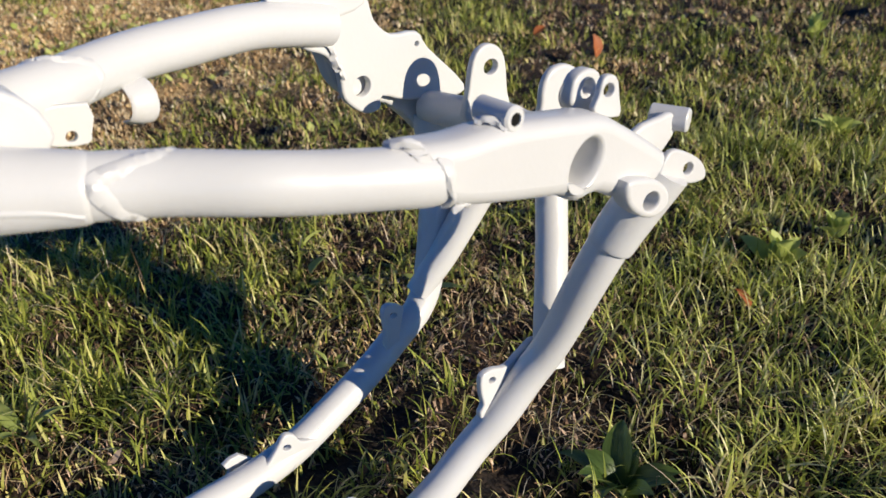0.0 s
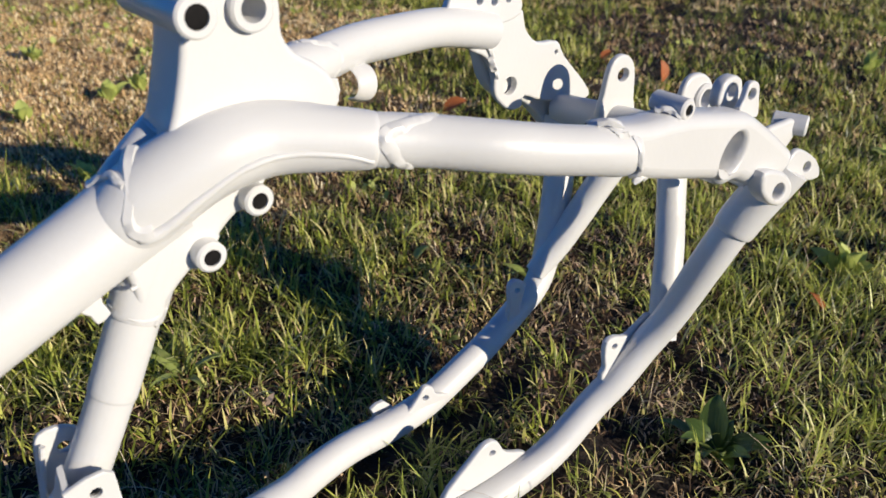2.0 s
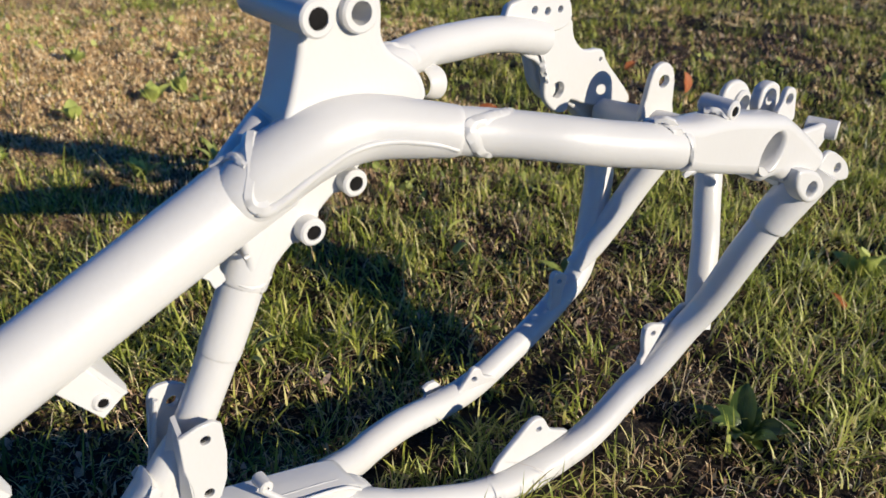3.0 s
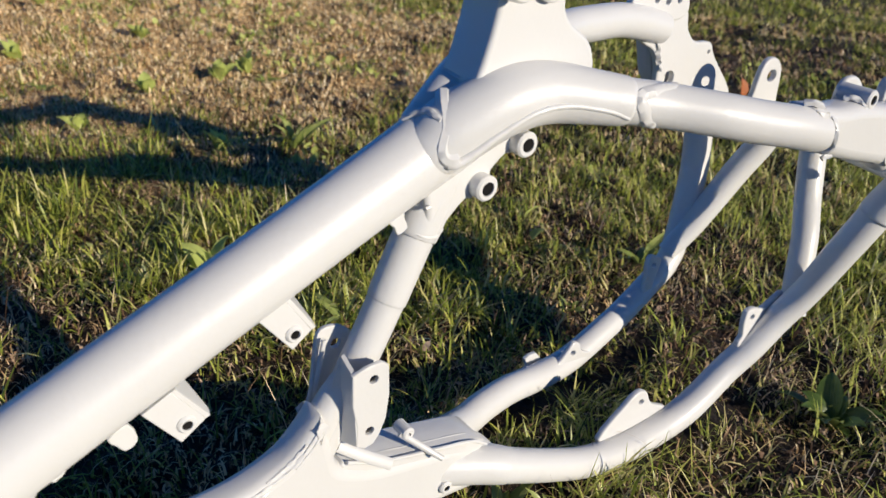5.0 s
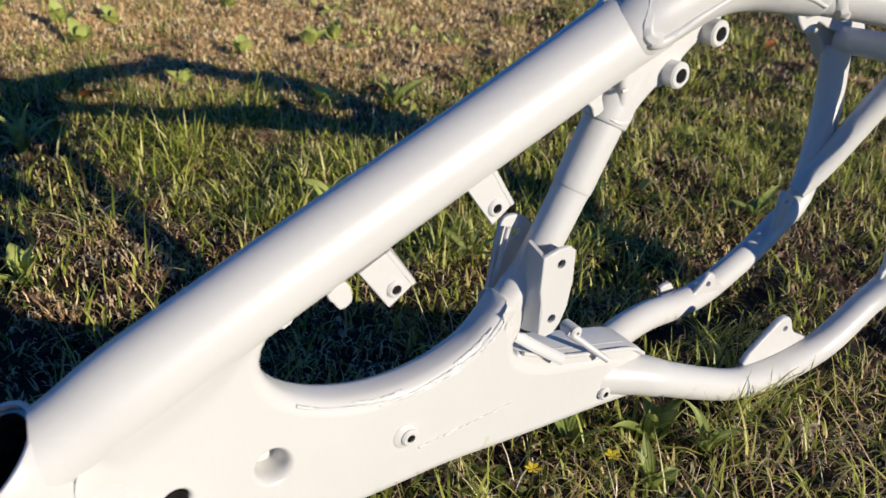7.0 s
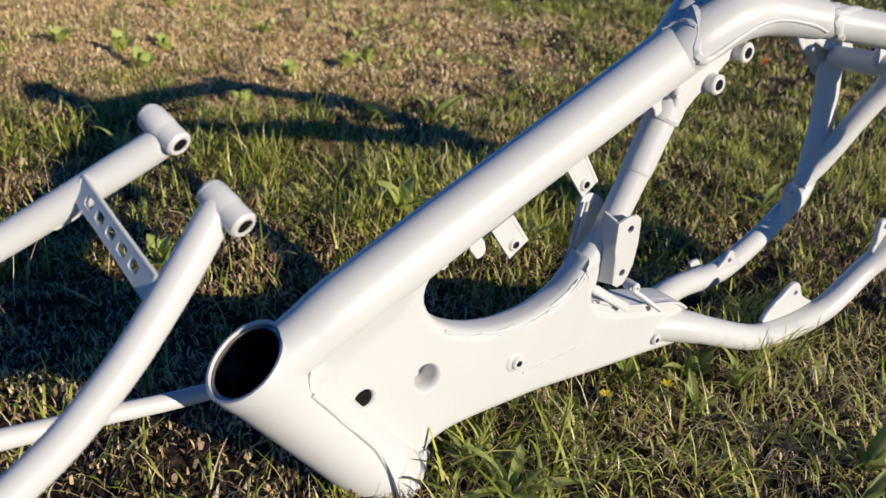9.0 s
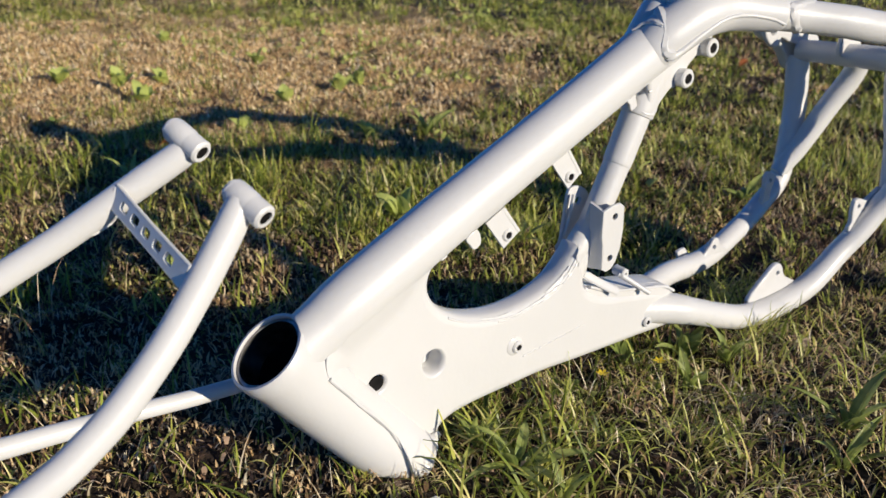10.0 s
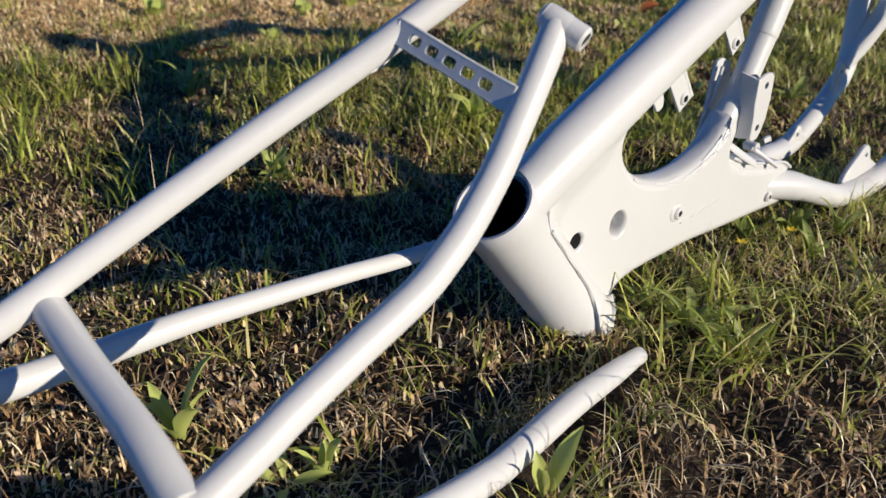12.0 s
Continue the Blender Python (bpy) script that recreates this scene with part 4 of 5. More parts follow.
def ground():
    near = np.linspace(-1.6, 1.6, 221)
    far = np.array([2, 3, 5, 9, 16, 30, 60, 120.0])
    xs = np.r_[-far[::-1], near, far] + 0.0
    ys = xs + 0.8
    bm = bmesh.new()
    gx, gy = np.meshgrid(xs, ys)
    high = np.where(np.maximum(np.abs(gx), np.abs(gy - 0.8)) < 2, lift(gx, gy), BASE)
    grid = [[bm.verts.new((x, y, float(high[j, i]))) for i, x in enumerate(xs)] for j, y in enumerate(ys)]
    for j in range(len(ys) - 1):
        for i in range(len(xs) - 1):
            bm.faces.new((grid[j][i], grid[j][i + 1], grid[j + 1][i + 1], grid[j + 1][i]))
    ob = new("ground", finish(bm, SOIL, "ground"))
    tagged(ob, "uneven soil with brown thatch under a lawn", "ground", "", "structure")


ground()

# low tubes that the blades grow beside, as plan lines in the frame's own axes
LOW = [((0.378, -0.05), (0.28, -0.038), (0.19, -0.035), (0.085, -0.026)), ((0.37, 0.067), (0.25, 0.057), (0.14, 0.047), (0.07, 0.03)), ((-0.2605, -0.0945), (-0.36, -0.11), (-0.475, -0.13))]


def clear_of_tubes(x, y):
    u = x * U.x + y * U.y
    v = x * N.x + y * N.y - 0.3375
    ok = ~((u > -0.268) & (u < -0.212) & (np.abs(v + 0.018) < 0.022))
    for line in LOW:
        for (a0, a1), (b0, b1) in zip(line, line[1:]):
            d0, d1 = b0 - a0, b1 - a1
            s = np.clip(((u - a0) * d0 + (v - a1) * d1) / (d0 * d0 + d1 * d1), 0, 1)
            ok &= np.hypot(u - a0 - s * d0, v - a1 - s * d1) > 0.0125
    return ok


def blades(name, count, area, length, width, lean, mat, label, seed, keep, segs=3, curl=1.0, tuft=0, spread=0.007, oval=False):
    """Tapered, curved blades scattered over an area or grown in tufts, all in one mesh."""
    r = np.random.RandomState(seed)
    x0, x1, y0, y1 = area
    x, y = r.uniform(x0, x1, count), r.uniform(y0, y1, count)
    ok = keep(x, y, r.rand(count))
    x, y = x[ok], y[ok]
    out_x, out_y = np.zeros(len(x)), np.zeros(len(x))
    if tuft:
        many = r.poisson(tuft, len(x))
        x, y = np.repeat(x, many), np.repeat(y, many)
        out_x, out_y = r.normal(0, spread, len(x)), r.normal(0, spread, len(x))
        x, y = x + out_x, y + out_y
    ok = clear_of_tubes(x, y)
    x, y, out_x, out_y = x[ok], y[ok], out_x[ok], out_y[ok]
    n = len(x)
    ln = length[0] + (length[1] - length[0]) * r.rand(n) ** 1.8
    wd = width[0] + (width[1] - width[0]) * r.rand(n)
    az = r.uniform(0, 2 * math.pi, n)
    if tuft:
        az = np.arctan2(out_y, out_x) + r.normal(0, 0.7, n)
    tilt = lean[0] + (lean[1] - lean[0]) * r.rand(n)
    bend = curl * r.uniform(0.1, 1.2, n)
    twist = r.uniform(-0.9, 0.9, n)
    px, py, pz = x.copy(), y.copy(), lift(x, y) + r.uniform(-0.004, 0.004, n)
    verts = np.zeros((n, 2 * segs + 1, 3))
    ang = tilt.copy()
    for s in range(segs + 1):
        f = s / segs
        w = wd * (math.sin(math.pi * (0.1 + 0.9 * f)) ** 0.7 if oval and s < segs else 1 - f ** 2.2) * 0.5
        sx, sy = -np.sin(az + twist * f), np.cos(az + twist * f)
        if s < segs:
            verts[:, 2 * s] = np.c_[px - sx * w, py - sy * w, pz]
            verts[:, 2 * s + 1] = np.c_[px + sx * w, py + sy * w, pz]
        else:
            verts[:, 2 * s] = np.c_[px, py, pz]
        step = ln / segs
        px, py = px + np.cos(az) * np.sin(ang) * step, py + np.sin(az) * np.sin(ang) * step
        pz = np.maximum(pz + np.cos(ang) * step, lift(px, py) + 0.001 + 0.006 * r.rand(n))
        ang = ang + bend / segs
    k = 2 * segs + 1
    quads = [(2 * s, 2 * s + 1, 2 * s + 3, 2 * s + 2) for s in range(segs - 1)]
    base = (np.arange(n) * k)[:, None]
    loops = np.concatenate([base + np.array(q)[None] for q in quads] + [base + np.array((2 * segs - 2, 2 * segs - 1, 2 * segs))[None]], 1)
    sizes = [4] * (segs - 1) + [3]
    me = bpy.data.meshes.new(name)
    me.vertices.add(n * k)
    me.vertices.foreach_set("co", verts.reshape(-1))
    me.loops.add(loops.size)
    me.loops.foreach_set("vertex_index", loops.reshape(-1).astype(np.int32))
    tot = np.tile(sizes, n)
    me.polygons.add(len(tot))
    me.polygons.foreach_set("loop_start", np.r_[0, np.cumsum(tot)[:-1]].astype(np.int32))
    me.update(calc_edges=True)
    me.validate()
    me.polygons.foreach_set("use_smooth", np.ones(len(me.polygons), bool))
    me.materials.append(mat)
    return tagged(new(name, me), label, "grass", "", "stuff")


def beside_tubes(x, y):
    """How far a place lies from the nearest low tube."""
    u = x * U.x + y * U.y
    v = x * N.x + y * N.y - 0.3375
    near = np.full(len(x), 9.0)
    for line in LOW + [((-0.24, -0.03), (-0.12, -0.025), (0.06, -0.02))]:
        for (a0, a1), (b0, b1) in zip(line, line[1:]):
            d0, d1 = b0 - a0, b1 - a1
            s = np.clip(((u - a0) * d0 + (v - a1) * d1) / (d0 * d0 + d1 * d1), 0, 1)
            near = np.minimum(near, np.hypot(u - a0 - s * d0, v - a1 - s * d1))
    return near


# bleached thatch lies far off on one side, brown thatch in front, greener grass behind the frame
def dryness(x, y):
    far = np.exp(-(((x + 1.15) / 0.9) ** 2 + ((y - 1.5) / 0.66) ** 2) ** 2) + 0.3 * np.exp(-((x + 1.2) / 0.4) ** 2 - ((y - 0.65) / 0.4) ** 2)
    front = 0.3 * np.exp(-(np.maximum(y + 0.02, 0) / 0.3) ** 2)
    green = 0.5 * np.exp(-(((x + 0.32) / 0.17) ** 2 + ((y - 0.65) / 0.16) ** 2)) + 0.4 * np.exp(-(((x + 0.72) / 0.26) ** 2 + ((y - 0.76) / 0.2) ** 2))
    return np.clip(0.24 + 0.75 * far + front - green + 0.22 * patchy(x, y, 6.0, 3) + 0.42 * patchy(x, y, 24.0, 4), 0.03, 1)


def bare(x, y):
    """Thin brown ground inside the frame's loop."""
    return np.exp(-(((x - 0.02) / 0.17) ** 2 + ((y - 0.55) / 0.16) ** 2))


def field(x, y):
    """1 on the stretch of lawn round the frame, falling off softly to 0 some way outside it."""
    inside = np.minimum(np.minimum(x + 0.78 + 0.62 * (y + 0.4), 0.32 + 0.62 * (y - 0.1) - x), y + 0.26)
    return np.clip(1 + inside / 0.3, 0, 1)


def front(x, y):
    """1 on the ground before the frame, 0 behind it."""
    return np.clip((0.05 - (x * N.x + y * N.y - 0.3375)) / 0.15, 0, 1)


def close_by(x, y):
    """1 near the frame, 0 beyond it."""
    return field(x, y) * np.clip((1.35 - y) / 0.5, 0, 1)


def further(x, y):
    return field(x, y) * np.clip((y - 0.85) / 0.5, 0, 1) * np.clip((2.9 - y) / 0.7, 0, 1)


def outlying(x, y):
    return 1 - field(x, y) * np.clip((2.9 - y) / 0.7, 0, 1)


CLOSE, BEYOND, WIDE = (-1.6, 1.25, -0.5, 1.4), (-2.4, 2.2, 0.85, 2.95), (-4.6, 4.0, -3.0, 6.0)
clumps = lambda x, y, scale, seed: np.clip(0.45 + 0.8 * patchy(x, y, scale, seed) + 0.5 * patchy(x, y, 75.0, seed + 7), 0.02, 1)
lush = lambda x, y: np.clip(1.08 - dryness(x, y), 0.06, 1) * (1 - 0.65 * bare(x, y))

# close by: a dark mat of litter, curled dead blades, straws, then the living grass in uneven clumps
blades("dry_grass", 110000, CLOSE, (0.005, 0.018), (0.0009, 0.0026), (0.5, 1.6), LITTER, "dark brown matted litter under the grass", 13, lambda x, y, p: p < close_by(x, y) * np.clip(1.5 - 1.4 * dryness(x, y), 0.15, 1), 3, 3.0)
blades("dry_grass", 150000, CLOSE, (0.006, 0.022), (0.0007, 0.0019), (0.0, 1.2), DRY, "dry brown curly thatch between the grass", 16, lambda x, y, p: p < close_by(x, y) * (0.3 + 0.7 * dryness(x, y)) * clumps(x, y, 34.0, 41) * (1 - 0.7 * front(x, y)), 3, 2.6)
blades("dry_grass", 70000, (-1.1, 0.8, -0.45, 0.6), (0.012, 0.045), (0.0004, 0.0010), (0.2, 1.5), STRAW, "wiry tangle of thin straws in front of the frame", 35, lambda x, y, p: p < close_by(x, y) * front(x, y) * clumps(x, y, 16.0, 43), 5, 3.4)
blades("dry_grass", 170000, CLOSE, (0.005, 0.014), (0.0011, 0.0028), (0.05, 1.2), TAN, "short bleached stubble", 25, lambda x, y, p: p < close_by(x, y) * np.clip(dryness(x, y) - 0.25, 0, 1) * 1.6 * (1 - 0.6 * front(x, y)), 3, 2.0)
blades("dry_grass", 30000, CLOSE, (0.012, 0.045), (0.0006, 0.0013), (0.3, 1.5), TAN, "thin bleached straws lying across the grass", 26, lambda x, y, p: p < close_by(x, y) * clumps(x, y, 20.0, 6), 4, 1.6)
blades("dry_grass", 9000, CLOSE, (0.005, 0.014), (0.003, 0.007), (0.7, 1.6), LITTER, "small flakes of dry litter", 27, lambda x, y, p: p < close_by(x, y) * (0.3 + 0.8 * dryness(x, y)), 3, 1.6, oval=True)
blades("grass", 150000, CLOSE, (0.005, 0.015), (0.0012, 0.0032), (0.3, 1.5), OLIVE, "low olive-green growth matted between the blades", 38, lambda x, y, p: p < close_by(x, y) * np.clip(0.3 + 0.9 * patchy(x, y, 30.0, 47) + 0.4 * patchy(x, y, 8.0, 48), 0.05, 1) * (0.3 + 0.7 * lush(x, y)) * (1 - 0.5 * front(x, y)), 3, 2.6)
blades("grass", 42000, CLOSE, (0.008, 0.026), (0.0008, 0.0024), (0.1, 1.3), GREEN, "short green grass blades lying between the tufts", 18, lambda x, y, p: p < close_by(x, y) * lush(x, y) * clumps(x, y, 26.0, 8), 3, 1.8)
blades("grass", 20000, CLOSE, (0.010, 0.036), (0.0010, 0.0028), (0.1, 1.25), GREEN, "short uneven green lawn grass in tufts", 11, lambda x, y, p: p < close_by(x, y) * lush(x, y) * clumps(x, y, 18.0, 9) * (1 - 0.45 * front(x, y)), 4, 1.5, 7, 0.009)
blades("grass", 9000, (0.05, 1.25, 0.3, 1.4), (0.015, 0.05), (0.0010, 0.0026), (0.0, 0.9), FRESH, "fresh green grass on the sunnier side", 36, lambda x, y, p: p < close_by(x, y) * np.clip((x - 0.1) / 0.3, 0, 1) * clumps(x, y, 14.0, 44), 4, 1.4, 6, 0.010)
blades("grass", 6000, (-0.62, 1.25, 0.3, 1.4), (0.012, 0.046), (0.0012, 0.0030), (0.0, 1.0), FRESH, "bright young grass behind the frame", 52, lambda x, y, p: p < close_by(x, y) * np.clip((x + 0.55) / 0.2, 0, 1) * (1 - 0.8 * bare(x, y)) * clumps(x, y, 10.0, 53), 4, 1.5, 6, 0.010)
blades("grass", 1500, (-0.62, 0.5, -0.42, 0.35), (0.018, 0.06), (0.0008, 0.0020), (0.1, 1.1), FRESH, "loose light green blades in front of the frame", 54, lambda x, y, p: p < close_by(x, y) * front(x, y) * np.clip((x + 0.52) / 0.2, 0, 1) * clumps(x, y, 9.0, 55), 6, 2.2, 5, 0.014)
blades("grass", 4600, CLOSE, (0.025, 0.062), (0.0012, 0.0030), (0.0, 0.9), GREEN, "longer green grass tufts", 12, lambda x, y, p: p < close_by(x, y) * lush(x, y) * clumps(x, y, 9.0, 5) * (1 - 0.65 * front(x, y)), 5, 1.8, 6, 0.008)
blades("grass", 700, (-1.3, -0.62, 0.25, 0.9), (0.025, 0.075), (0.0014, 0.0034), (0.0, 0.8), GREEN, "tall bright green tufts beside the shadow", 37, lambda x, y, p: p < clumps(x, y, 7.0, 45), 5, 1.5, 6, 0.009)
blades("grass", 420, (-0.52, -0.12, 0.48, 0.84), (0.02, 0.05), (0.0014, 0.0032), (0.0, 0.9), GREEN, "bright green tufts behind the frame", 28, lambda x, y, p: p < 0.8, 4, 1.6, 8, 0.009)
blades("grass", 7000, CLOSE, (0.03, 0.09), (0.0005, 0.0012), (0.1, 1.3), DRY, "long thin straw-coloured stems", 17, lambda x, y, p: p < close_by(x, y) * 0.6, 5, 1.6)
blades("grass", 11000, CLOSE, (0.022, 0.062), (0.0009, 0.0021), (0.0, 0.9), GREEN, "long thin green stems", 32, lambda x, y, p: p < close_by(x, y) * clumps(x, y, 7.0, 46) * (1 - 0.6 * front(x, y)), 5, 1.2)
blades("grass", 60000, (-1.0, 0.8, -0.24, 0.6), (0.015, 0.045), (0.0005, 0.0011), (0.0, 0.9), GREEN, "thin grass stems against the tubes", 22, lambda x, y, p: (beside_tubes(x, y) < 0.05) & (p < 0.3), 6, 2.6)
blades("clover", 6000, CLOSE, (0.005, 0.013), (0.004, 0.008), (0.5, 1.5), WEED, "small round leaves of low weeds in the lawn", 33, lambda x, y, p: p < close_by(x, y) * np.clip(patchy(x, y, 11.0, 15) - 0.15, 0, 1) * 0.8, 4, 0.9, 3, 0.01, True)

# beyond the frame
blades("grass", 90000, BEYOND, (0.008, 0.022), (0.0018, 0.0042), (0.3, 1.5), OLIVE, "low olive-green growth further off", 39, lambda x, y, p: p < further(x, y) * np.clip(0.35 + 0.9 * patchy(x, y, 18.0, 49) + 0.5 * patchy(x, y, 5.0, 50), 0.05, 1) * (0.35 + 0.65 * lush(x, y)), 2, 2.2)
blades("dry_grass", 110000, BEYOND, (0.008, 0.024), (0.0014, 0.0036), (0.3, 1.5), DRY, "dry brown thatch further off", 15, lambda x, y, p: p < further(x, y) * clumps(x, y, 22.0, 42) * (1.1 - dryness(x, y)), 3, 2.0)
blades("dry_grass", 260000, BEYOND, (0.006, 0.017), (0.0022, 0.0050), (0.0, 1.1), TAN, "bleached thatch further off", 23, lambda x, y, p: p < further(x, y) * np.clip(dryness(x, y) - 0.22, 0, 1) * 1.6, 2, 1.6)
blades("grass", 26000, BEYOND, (0.012, 0.04), (0.0014, 0.0034), (0.0, 1.0), GREEN, "short green lawn grass further off", 14, lambda x, y, p: p < further(x, y) * lush(x, y) * clumps(x, y, 12.0, 10), 3, 1.3, 6, 0.012)
blades("grass", 6000, BEYOND, (0.03, 0.07), (0.0012, 0.0028), (0.0, 0.9), GREEN, "longer green tufts further off", 24, lambda x, y, p: p < further(x, y) * lush(x, y) * clumps(x, y, 8.0, 12), 4, 1.5, 5, 0.012)
blades("clover", 5000, BEYOND, (0.010, 0.022), (0.007, 0.014), (0.2, 1.2), PALE, "small light green leaves of low weeds further off", 34, lambda x, y, p: p < further(x, y) * np.clip(patchy(x, y, 9.0, 16) - 0.2, 0, 1) * 0.8, 3, 0.9, 4, 0.014, True)

# all around
blades("grass", 15000, WIDE, (0.015, 0.045), (0.004, 0.009), (0.0, 1.0), GREEN, "short green lawn grass all around", 29, lambda x, y, p: p < outlying(x, y), 2, 1.2, 6, 0.02)
blades("dry_grass", 60000, WIDE, (0.01, 0.03), (0.004, 0.009), (0.2, 1.4), DRY, "dry grass between the green all around", 30, lambda x, y, p: p < outlying(x, y) * (0.3 + 0.7 * dryness(x, y)), 2)


blades("grass", 26, (-0.37, -0.22, 0.0, 0.14), (0.03, 0.08), (0.0016, 0.0036), (0.1, 1.1), GREEN, "long green grass growing among the plantain leaves", 51, lambda x, y, p: p < 0.9, 6, 1.5, 7, 0.012)

# ---- weeds, fallen leaves and flowers in the lawn ----
def leaf_mesh(length, width, droop, fold, name, mat, tip=1.6):
    """A leaf along +x from its stalk, folded along the midrib and drooping to its tip."""
    bm = bmesh.new()
    rows = []
    n = 7
    for i in range(n + 1):
        f = i / n
        w = width * 0.5 * max(0.06, math.sin(math.pi * min(1.0, 0.04 + 0.96 * f ** (1 / tip))) ** 0.8)
        x = length * f * math.cos(droop * f * 0.6)
        z = length * (0.28 * math.sin(math.pi * 0.5 * f) - droop * 0.45 * f * f)
        lift_side = fold * w + 0.0006 * math.sin(9 * f)
        rows.append([bm.verts.new(p) for p in ((x, -w, z + lift_side), (x, -w * 0.5, z + lift_side * 0.35), (x, 0, z), (x, w * 0.5, z + lift_side * 0.35), (x, w, z + lift_side))])
    for a, b in zip(rows, rows[1:]):
        for k in range(4):
            bm.faces.new((a[k], a[k + 1], b[k + 1], b[k]))
    return finish(bm, mat, name)


LEAVES = [leaf_mesh(0.085, 0.0145, 0.5, 0.4, "leaf", WEED), leaf_mesh(0.07, 0.012, 0.95, 0.45, "leaf", WEED), leaf_mesh(0.05, 0.014, 0.7, 0.35, "leaf", WEED), leaf_mesh(0.032, 0.016, 0.6, 0.25, "leaf", WEED, 1.2)]


def weed(x, y, count, size, seed, kinds=(0, 1, 2), rise=(0.2, 1.0), label="leafy green weed growing in the lawn", leaves=None):
    r = random.Random(seed)
    e = empty("weed", Matrix.Translation((x, y, float(lift(x, y)) + 0.002)), label, "weed")
    for i in range(count):
        ob = new("leaf", (leaves or LEAVES)[r.choice(kinds)])
        ob.parent = e
        s = size * r.uniform(0.6, 1.1)
        ob.matrix_basis = Matrix.Rotation(2 * math.pi * (i + r.uniform(-0.35, 0.35)) / count, 4, "Z") @ Matrix.Translation((0.004, 0, r.uniform(0, 0.004))) @ Matrix.Rotation(-r.uniform(*rise), 4, "Y") @ Matrix.Rotation(r.uniform(-0.4, 0.4), 4, "X") @ Matrix.Scale(s, 4)
    return e


SPOON = [leaf_mesh(0.036, 0.013, 0.5, 0.35, "leaf", PALE, 0.9), leaf_mesh(0.042, 0.011, 0.35, 0.4, "leaf", PALE, 1.1)]
BROAD = [leaf_mesh(0.052, 0.023, 0.6, 0.3, "leaf", DEEP, 1.1), leaf_mesh(0.042, 0.021, 0.8, 0.25, "leaf", DEEP, 1.0), leaf_mesh(0.045, 0.014, 0.5, 0.4, "leaf", PALE, 1.2)]
weed(-0.302, 0.075, 10, 0.8, 1, (0, 1, 2), (0.05, 1.3), label="large narrow-leaved plantain rosette beside the frame")
weed(-0.335, 0.10, 6, 0.6, 2, (0, 1, 2), (0.1, 1.3))
weed(-0.27, 0.045, 7, 0.62, 21, (0, 1, 2), (0.05, 1.2))
weed(0.161, 0.446, 14, 1.0, 3, (0, 0, 1, 1, 2), (0.1, 0.9), "dark green broad-leaved weed rosette", BROAD)
weed(-0.201, 0.246, 6, 0.8, 4, (2, 3), (0.5, 1.2))
weed(-0.14, 0.272, 9, 0.95, 5, (2, 3), (0.5, 1.3))
weed(-0.104, 0.258, 7, 0.85, 6, (2, 3), (0.5, 1.2))
weed(-0.145, 0.216, 7, 0.7, 22, (2, 3), (0.4, 1.2))
weed(-0.03, 0.15, 7, 0.8, 7, (0, 2))
weed(-0.045, 0.111, 6, 0.8, 8, (0, 2))
weed(-0.666, -0.076, 6, 1.3, 9, (0, 1), (0.5, 1.2), "pale green broad-leaved seedling", SPOON)
weed(-0.571, -0.10, 4, 1.1, 10, (0, 1), (0.7, 1.35), "upright pale green leaves", SPOON)
weed(-0.436, -0.108, 3, 1.15, 11, (0, 1), (0.8, 1.35), "upright pale green leaves", SPOON)
weed(-0.592, -0.115, 4, 0.9, 12, (0, 1), (0.1, 0.6), "pale green leaves lying low in the lawn", SPOON)
weed(-0.476, 1.0, 10, 0.9, 13, (0, 1), (0.4, 1.2), "tuft of long broad grass")
weed(-0.85, 0.62, 9, 1.0, 14, (0, 1), (0.5, 1.2), "tuft of long broad grass")
weed(0.02, 0.72, 9, 0.8, 15, (0, 2), (0.1, 0.6))
weed(-0.07, 0.60, 7, 0.5, 16, (2, 3), (0.1, 0.7))
weed(-0.95, 1.15, 6, 0.7, 17, (2, 3), (0.1, 0.6))
weed(-1.15, 0.95, 6, 0.8, 18, (2, 3), (0.1, 0.6))
weed(-0.62, 1.35, 6, 0.7, 19, (2, 3), (0.1, 0.6))
weed(-0.30, 0.50, 8, 0.7, 20, (0, 1), (0.1, 0.6))


CLOVER = [leaf_mesh(0.03, 0.02, 0.4, 0.15, "leaf", PALE, 1.0), leaf_mesh(0.04, 0.018, 0.6, 0.3, "leaf", PALE, 1.2)]
for k, (x, y, size) in enumerate(((-1.15, 1.225, 1.1), (-1.058, 1.131, 0.9), (-1.097, 1.322, 0.8), (-0.781, 1.18, 0.8), (-0.706, 1.34, 0.9), (-0.966, 1.585, 0.9), (-0.805, 0.977, 0.7), (-0.566, 0.929, 0.8), (-1.288, 1.227, 1.0), (-1.265, 1.729, 0.9), (-0.674, 1.416, 0.9), (-0.458, 0.574, 0.9), (-0.68, 0.35, 0.7), (0.392, 0.77, 0.9), (0.469, 0.803, 0.8), (0.745, 1.567, 0.9), (0.59, 1.092, 0.8))):
    weed(x, y, 10, 1.35 * size, 60 + k, (0, 1), (0.4, 1.3), "small light yellow-green weed in the thin lawn", CLOVER)


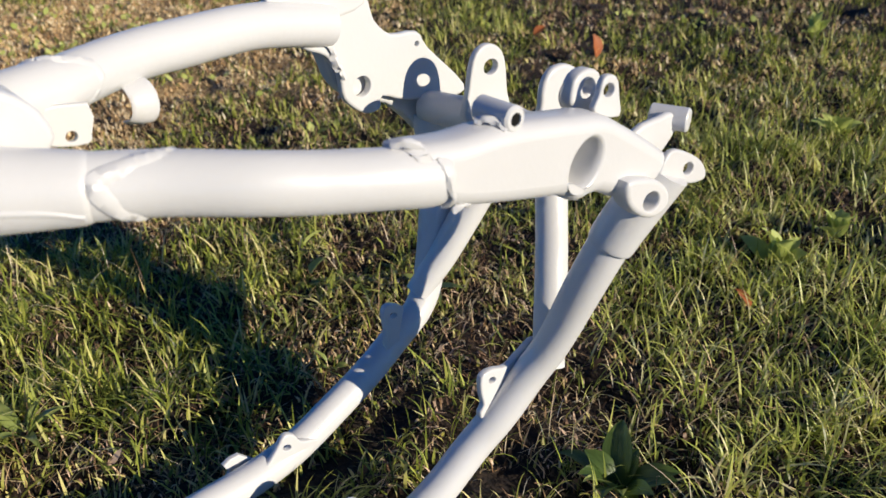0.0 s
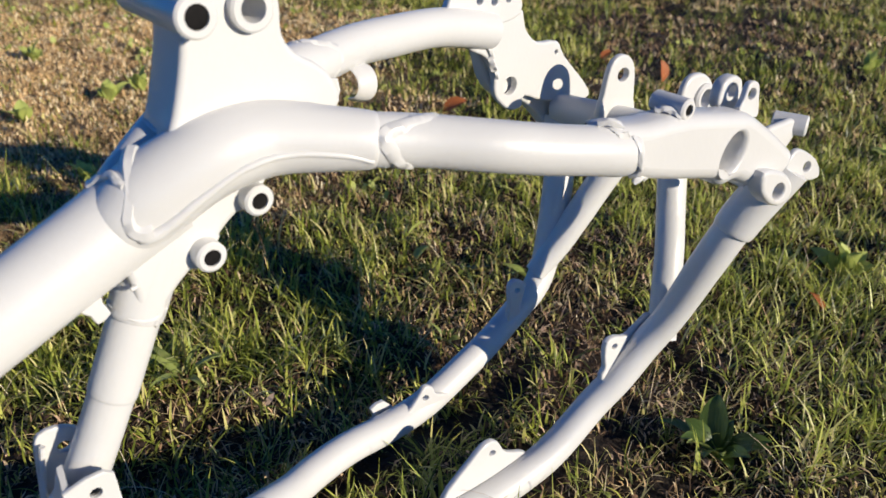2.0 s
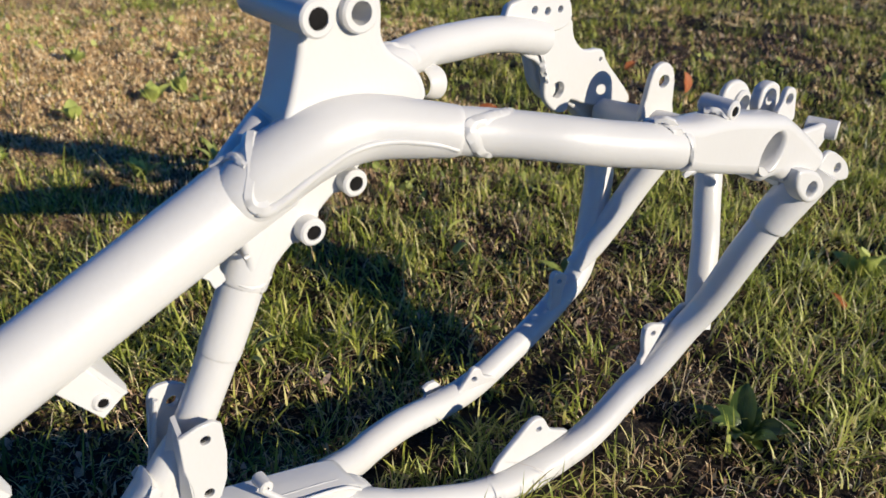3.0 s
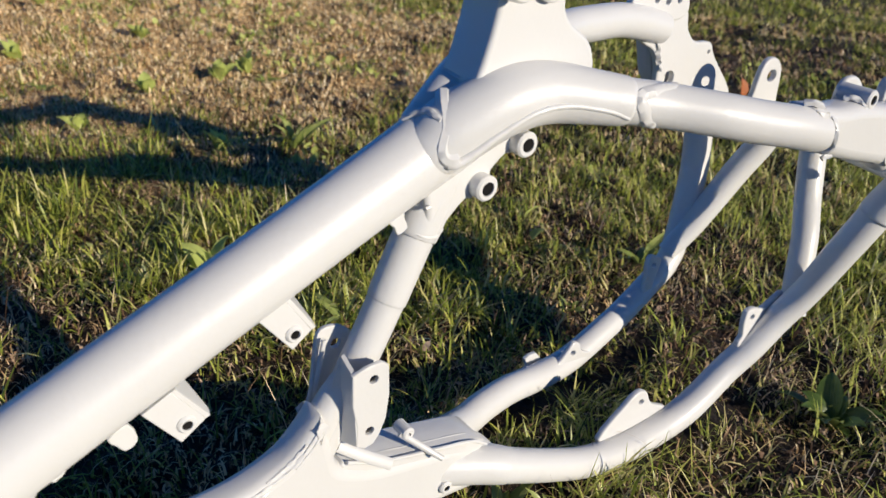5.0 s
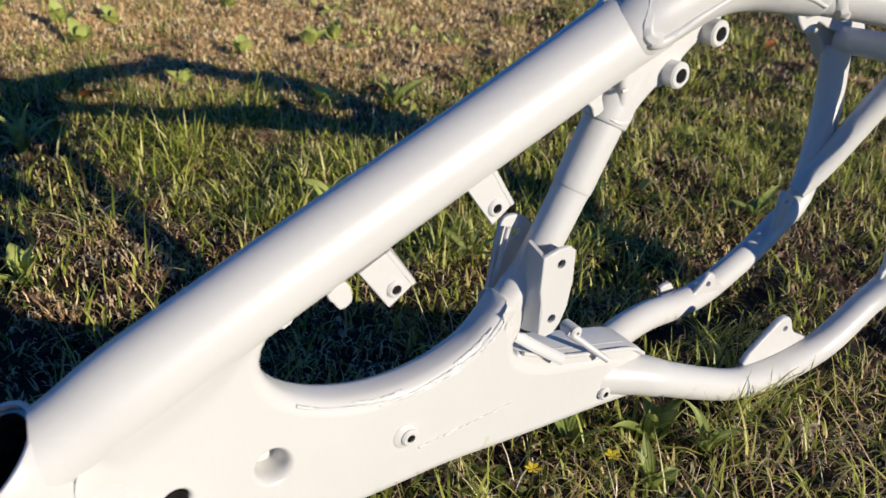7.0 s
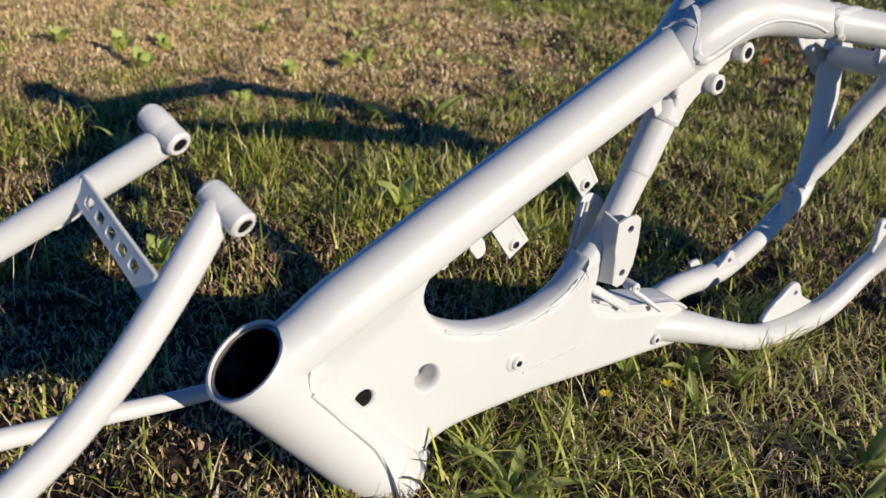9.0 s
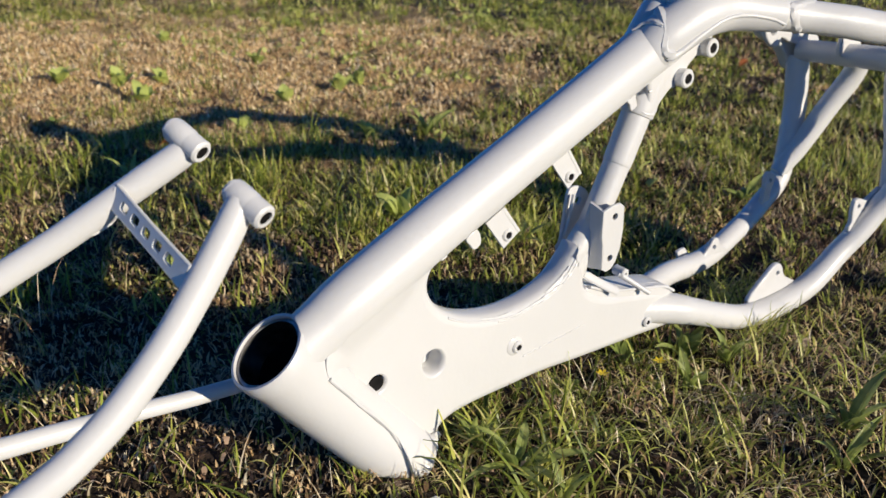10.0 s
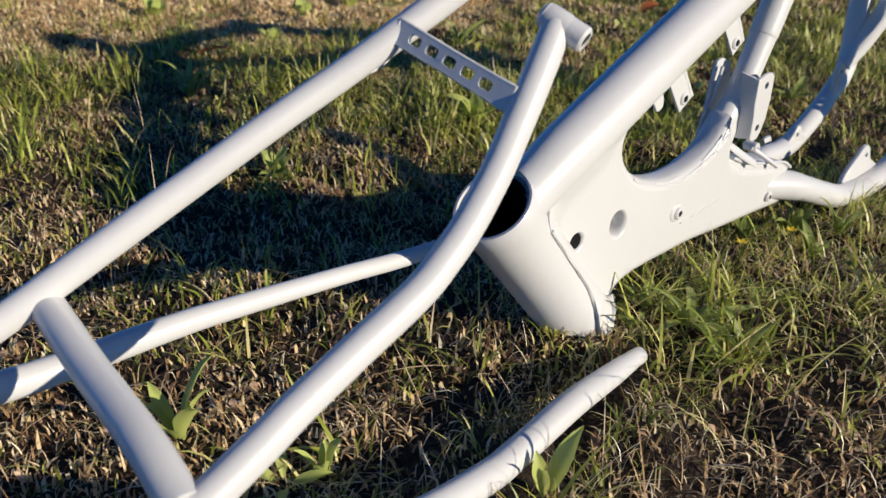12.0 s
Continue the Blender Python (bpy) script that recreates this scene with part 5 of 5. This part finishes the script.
def fallen_leaf(x, y, size, mat, turn, label, seed, upright=False):
    r = random.Random(seed)
    me = leaf_mesh(size, size * 0.62, 0.35, r.uniform(0.2, 0.5), "fallen_leaf", mat, 1.1)
    ob = new("fallen_leaf", me)
    lean = 1.25 if upright else r.uniform(-0.1, 0.5)
    ob.matrix_world = Matrix.Translation((x, y, float(lift(x, y)) + 0.012)) @ Matrix.Rotation(turn, 4, "Z") @ Matrix.Rotation(-lean, 4, "Y") @ Matrix.Rotation(r.uniform(-0.6, 0.6), 4, "X")
    return tagged(ob, label, "leaf")


fallen_leaf(0.313, 1.457, 0.042, RUST, 2.5, "orange-brown leaf standing upright in the grass", 29, True)
fallen_leaf(-0.904, 0.84, 0.06, RUST, 0.1, "fallen orange leaf lying on the shaded grass", 32)
for k, (x, y, size, turn) in enumerate(((-0.097, 1.268, 0.045, 0.2), (0.328, 0.665, 0.026, 2.0), (0.218, 1.617, 0.03, 0.6))):
    fallen_leaf(x, y, size, RUST, turn, "fallen orange-brown leaf lying on the grass", 33 + k)
fallen_leaf(-0.121, 0.80, 0.026, PALE, 0.3, "small pale green leaf on the grass", 40)
fallen_leaf(-0.109, 0.757, 0.03, PALE, 1.0, "small pale green leaf on the grass", 41)


def flower(x, y):
    bm = bmesh.new()
    for k in range(6):
        a = k * math.pi / 3
        pts = [(0, 0, 0), (0.004 * math.cos(a - 0.4), 0.004 * math.sin(a - 0.4), 0.001), (0.0062 * math.cos(a), 0.0062 * math.sin(a), 0.0018), (0.004 * math.cos(a + 0.4), 0.004 * math.sin(a + 0.4), 0.001)]
        bm.faces.new([bm.verts.new(p) for p in pts])
    e = empty("flower", Matrix.Translation((x, y, float(lift(x, y)))), "tiny yellow wild flower on a thin stalk", "flower")
    part("petals", bm, YELLOW, e).location = (0, 0, 0.032)
    part("stalk", bar([(0, 0, -0.002, 0.0006), (0.001, 0.001, 0.015, 0.0005), (0, 0, 0.032, 0.0005)], 6, 3), WEED, e)


flower(-0.177, 0.203)
flower(-0.228, 0.185)
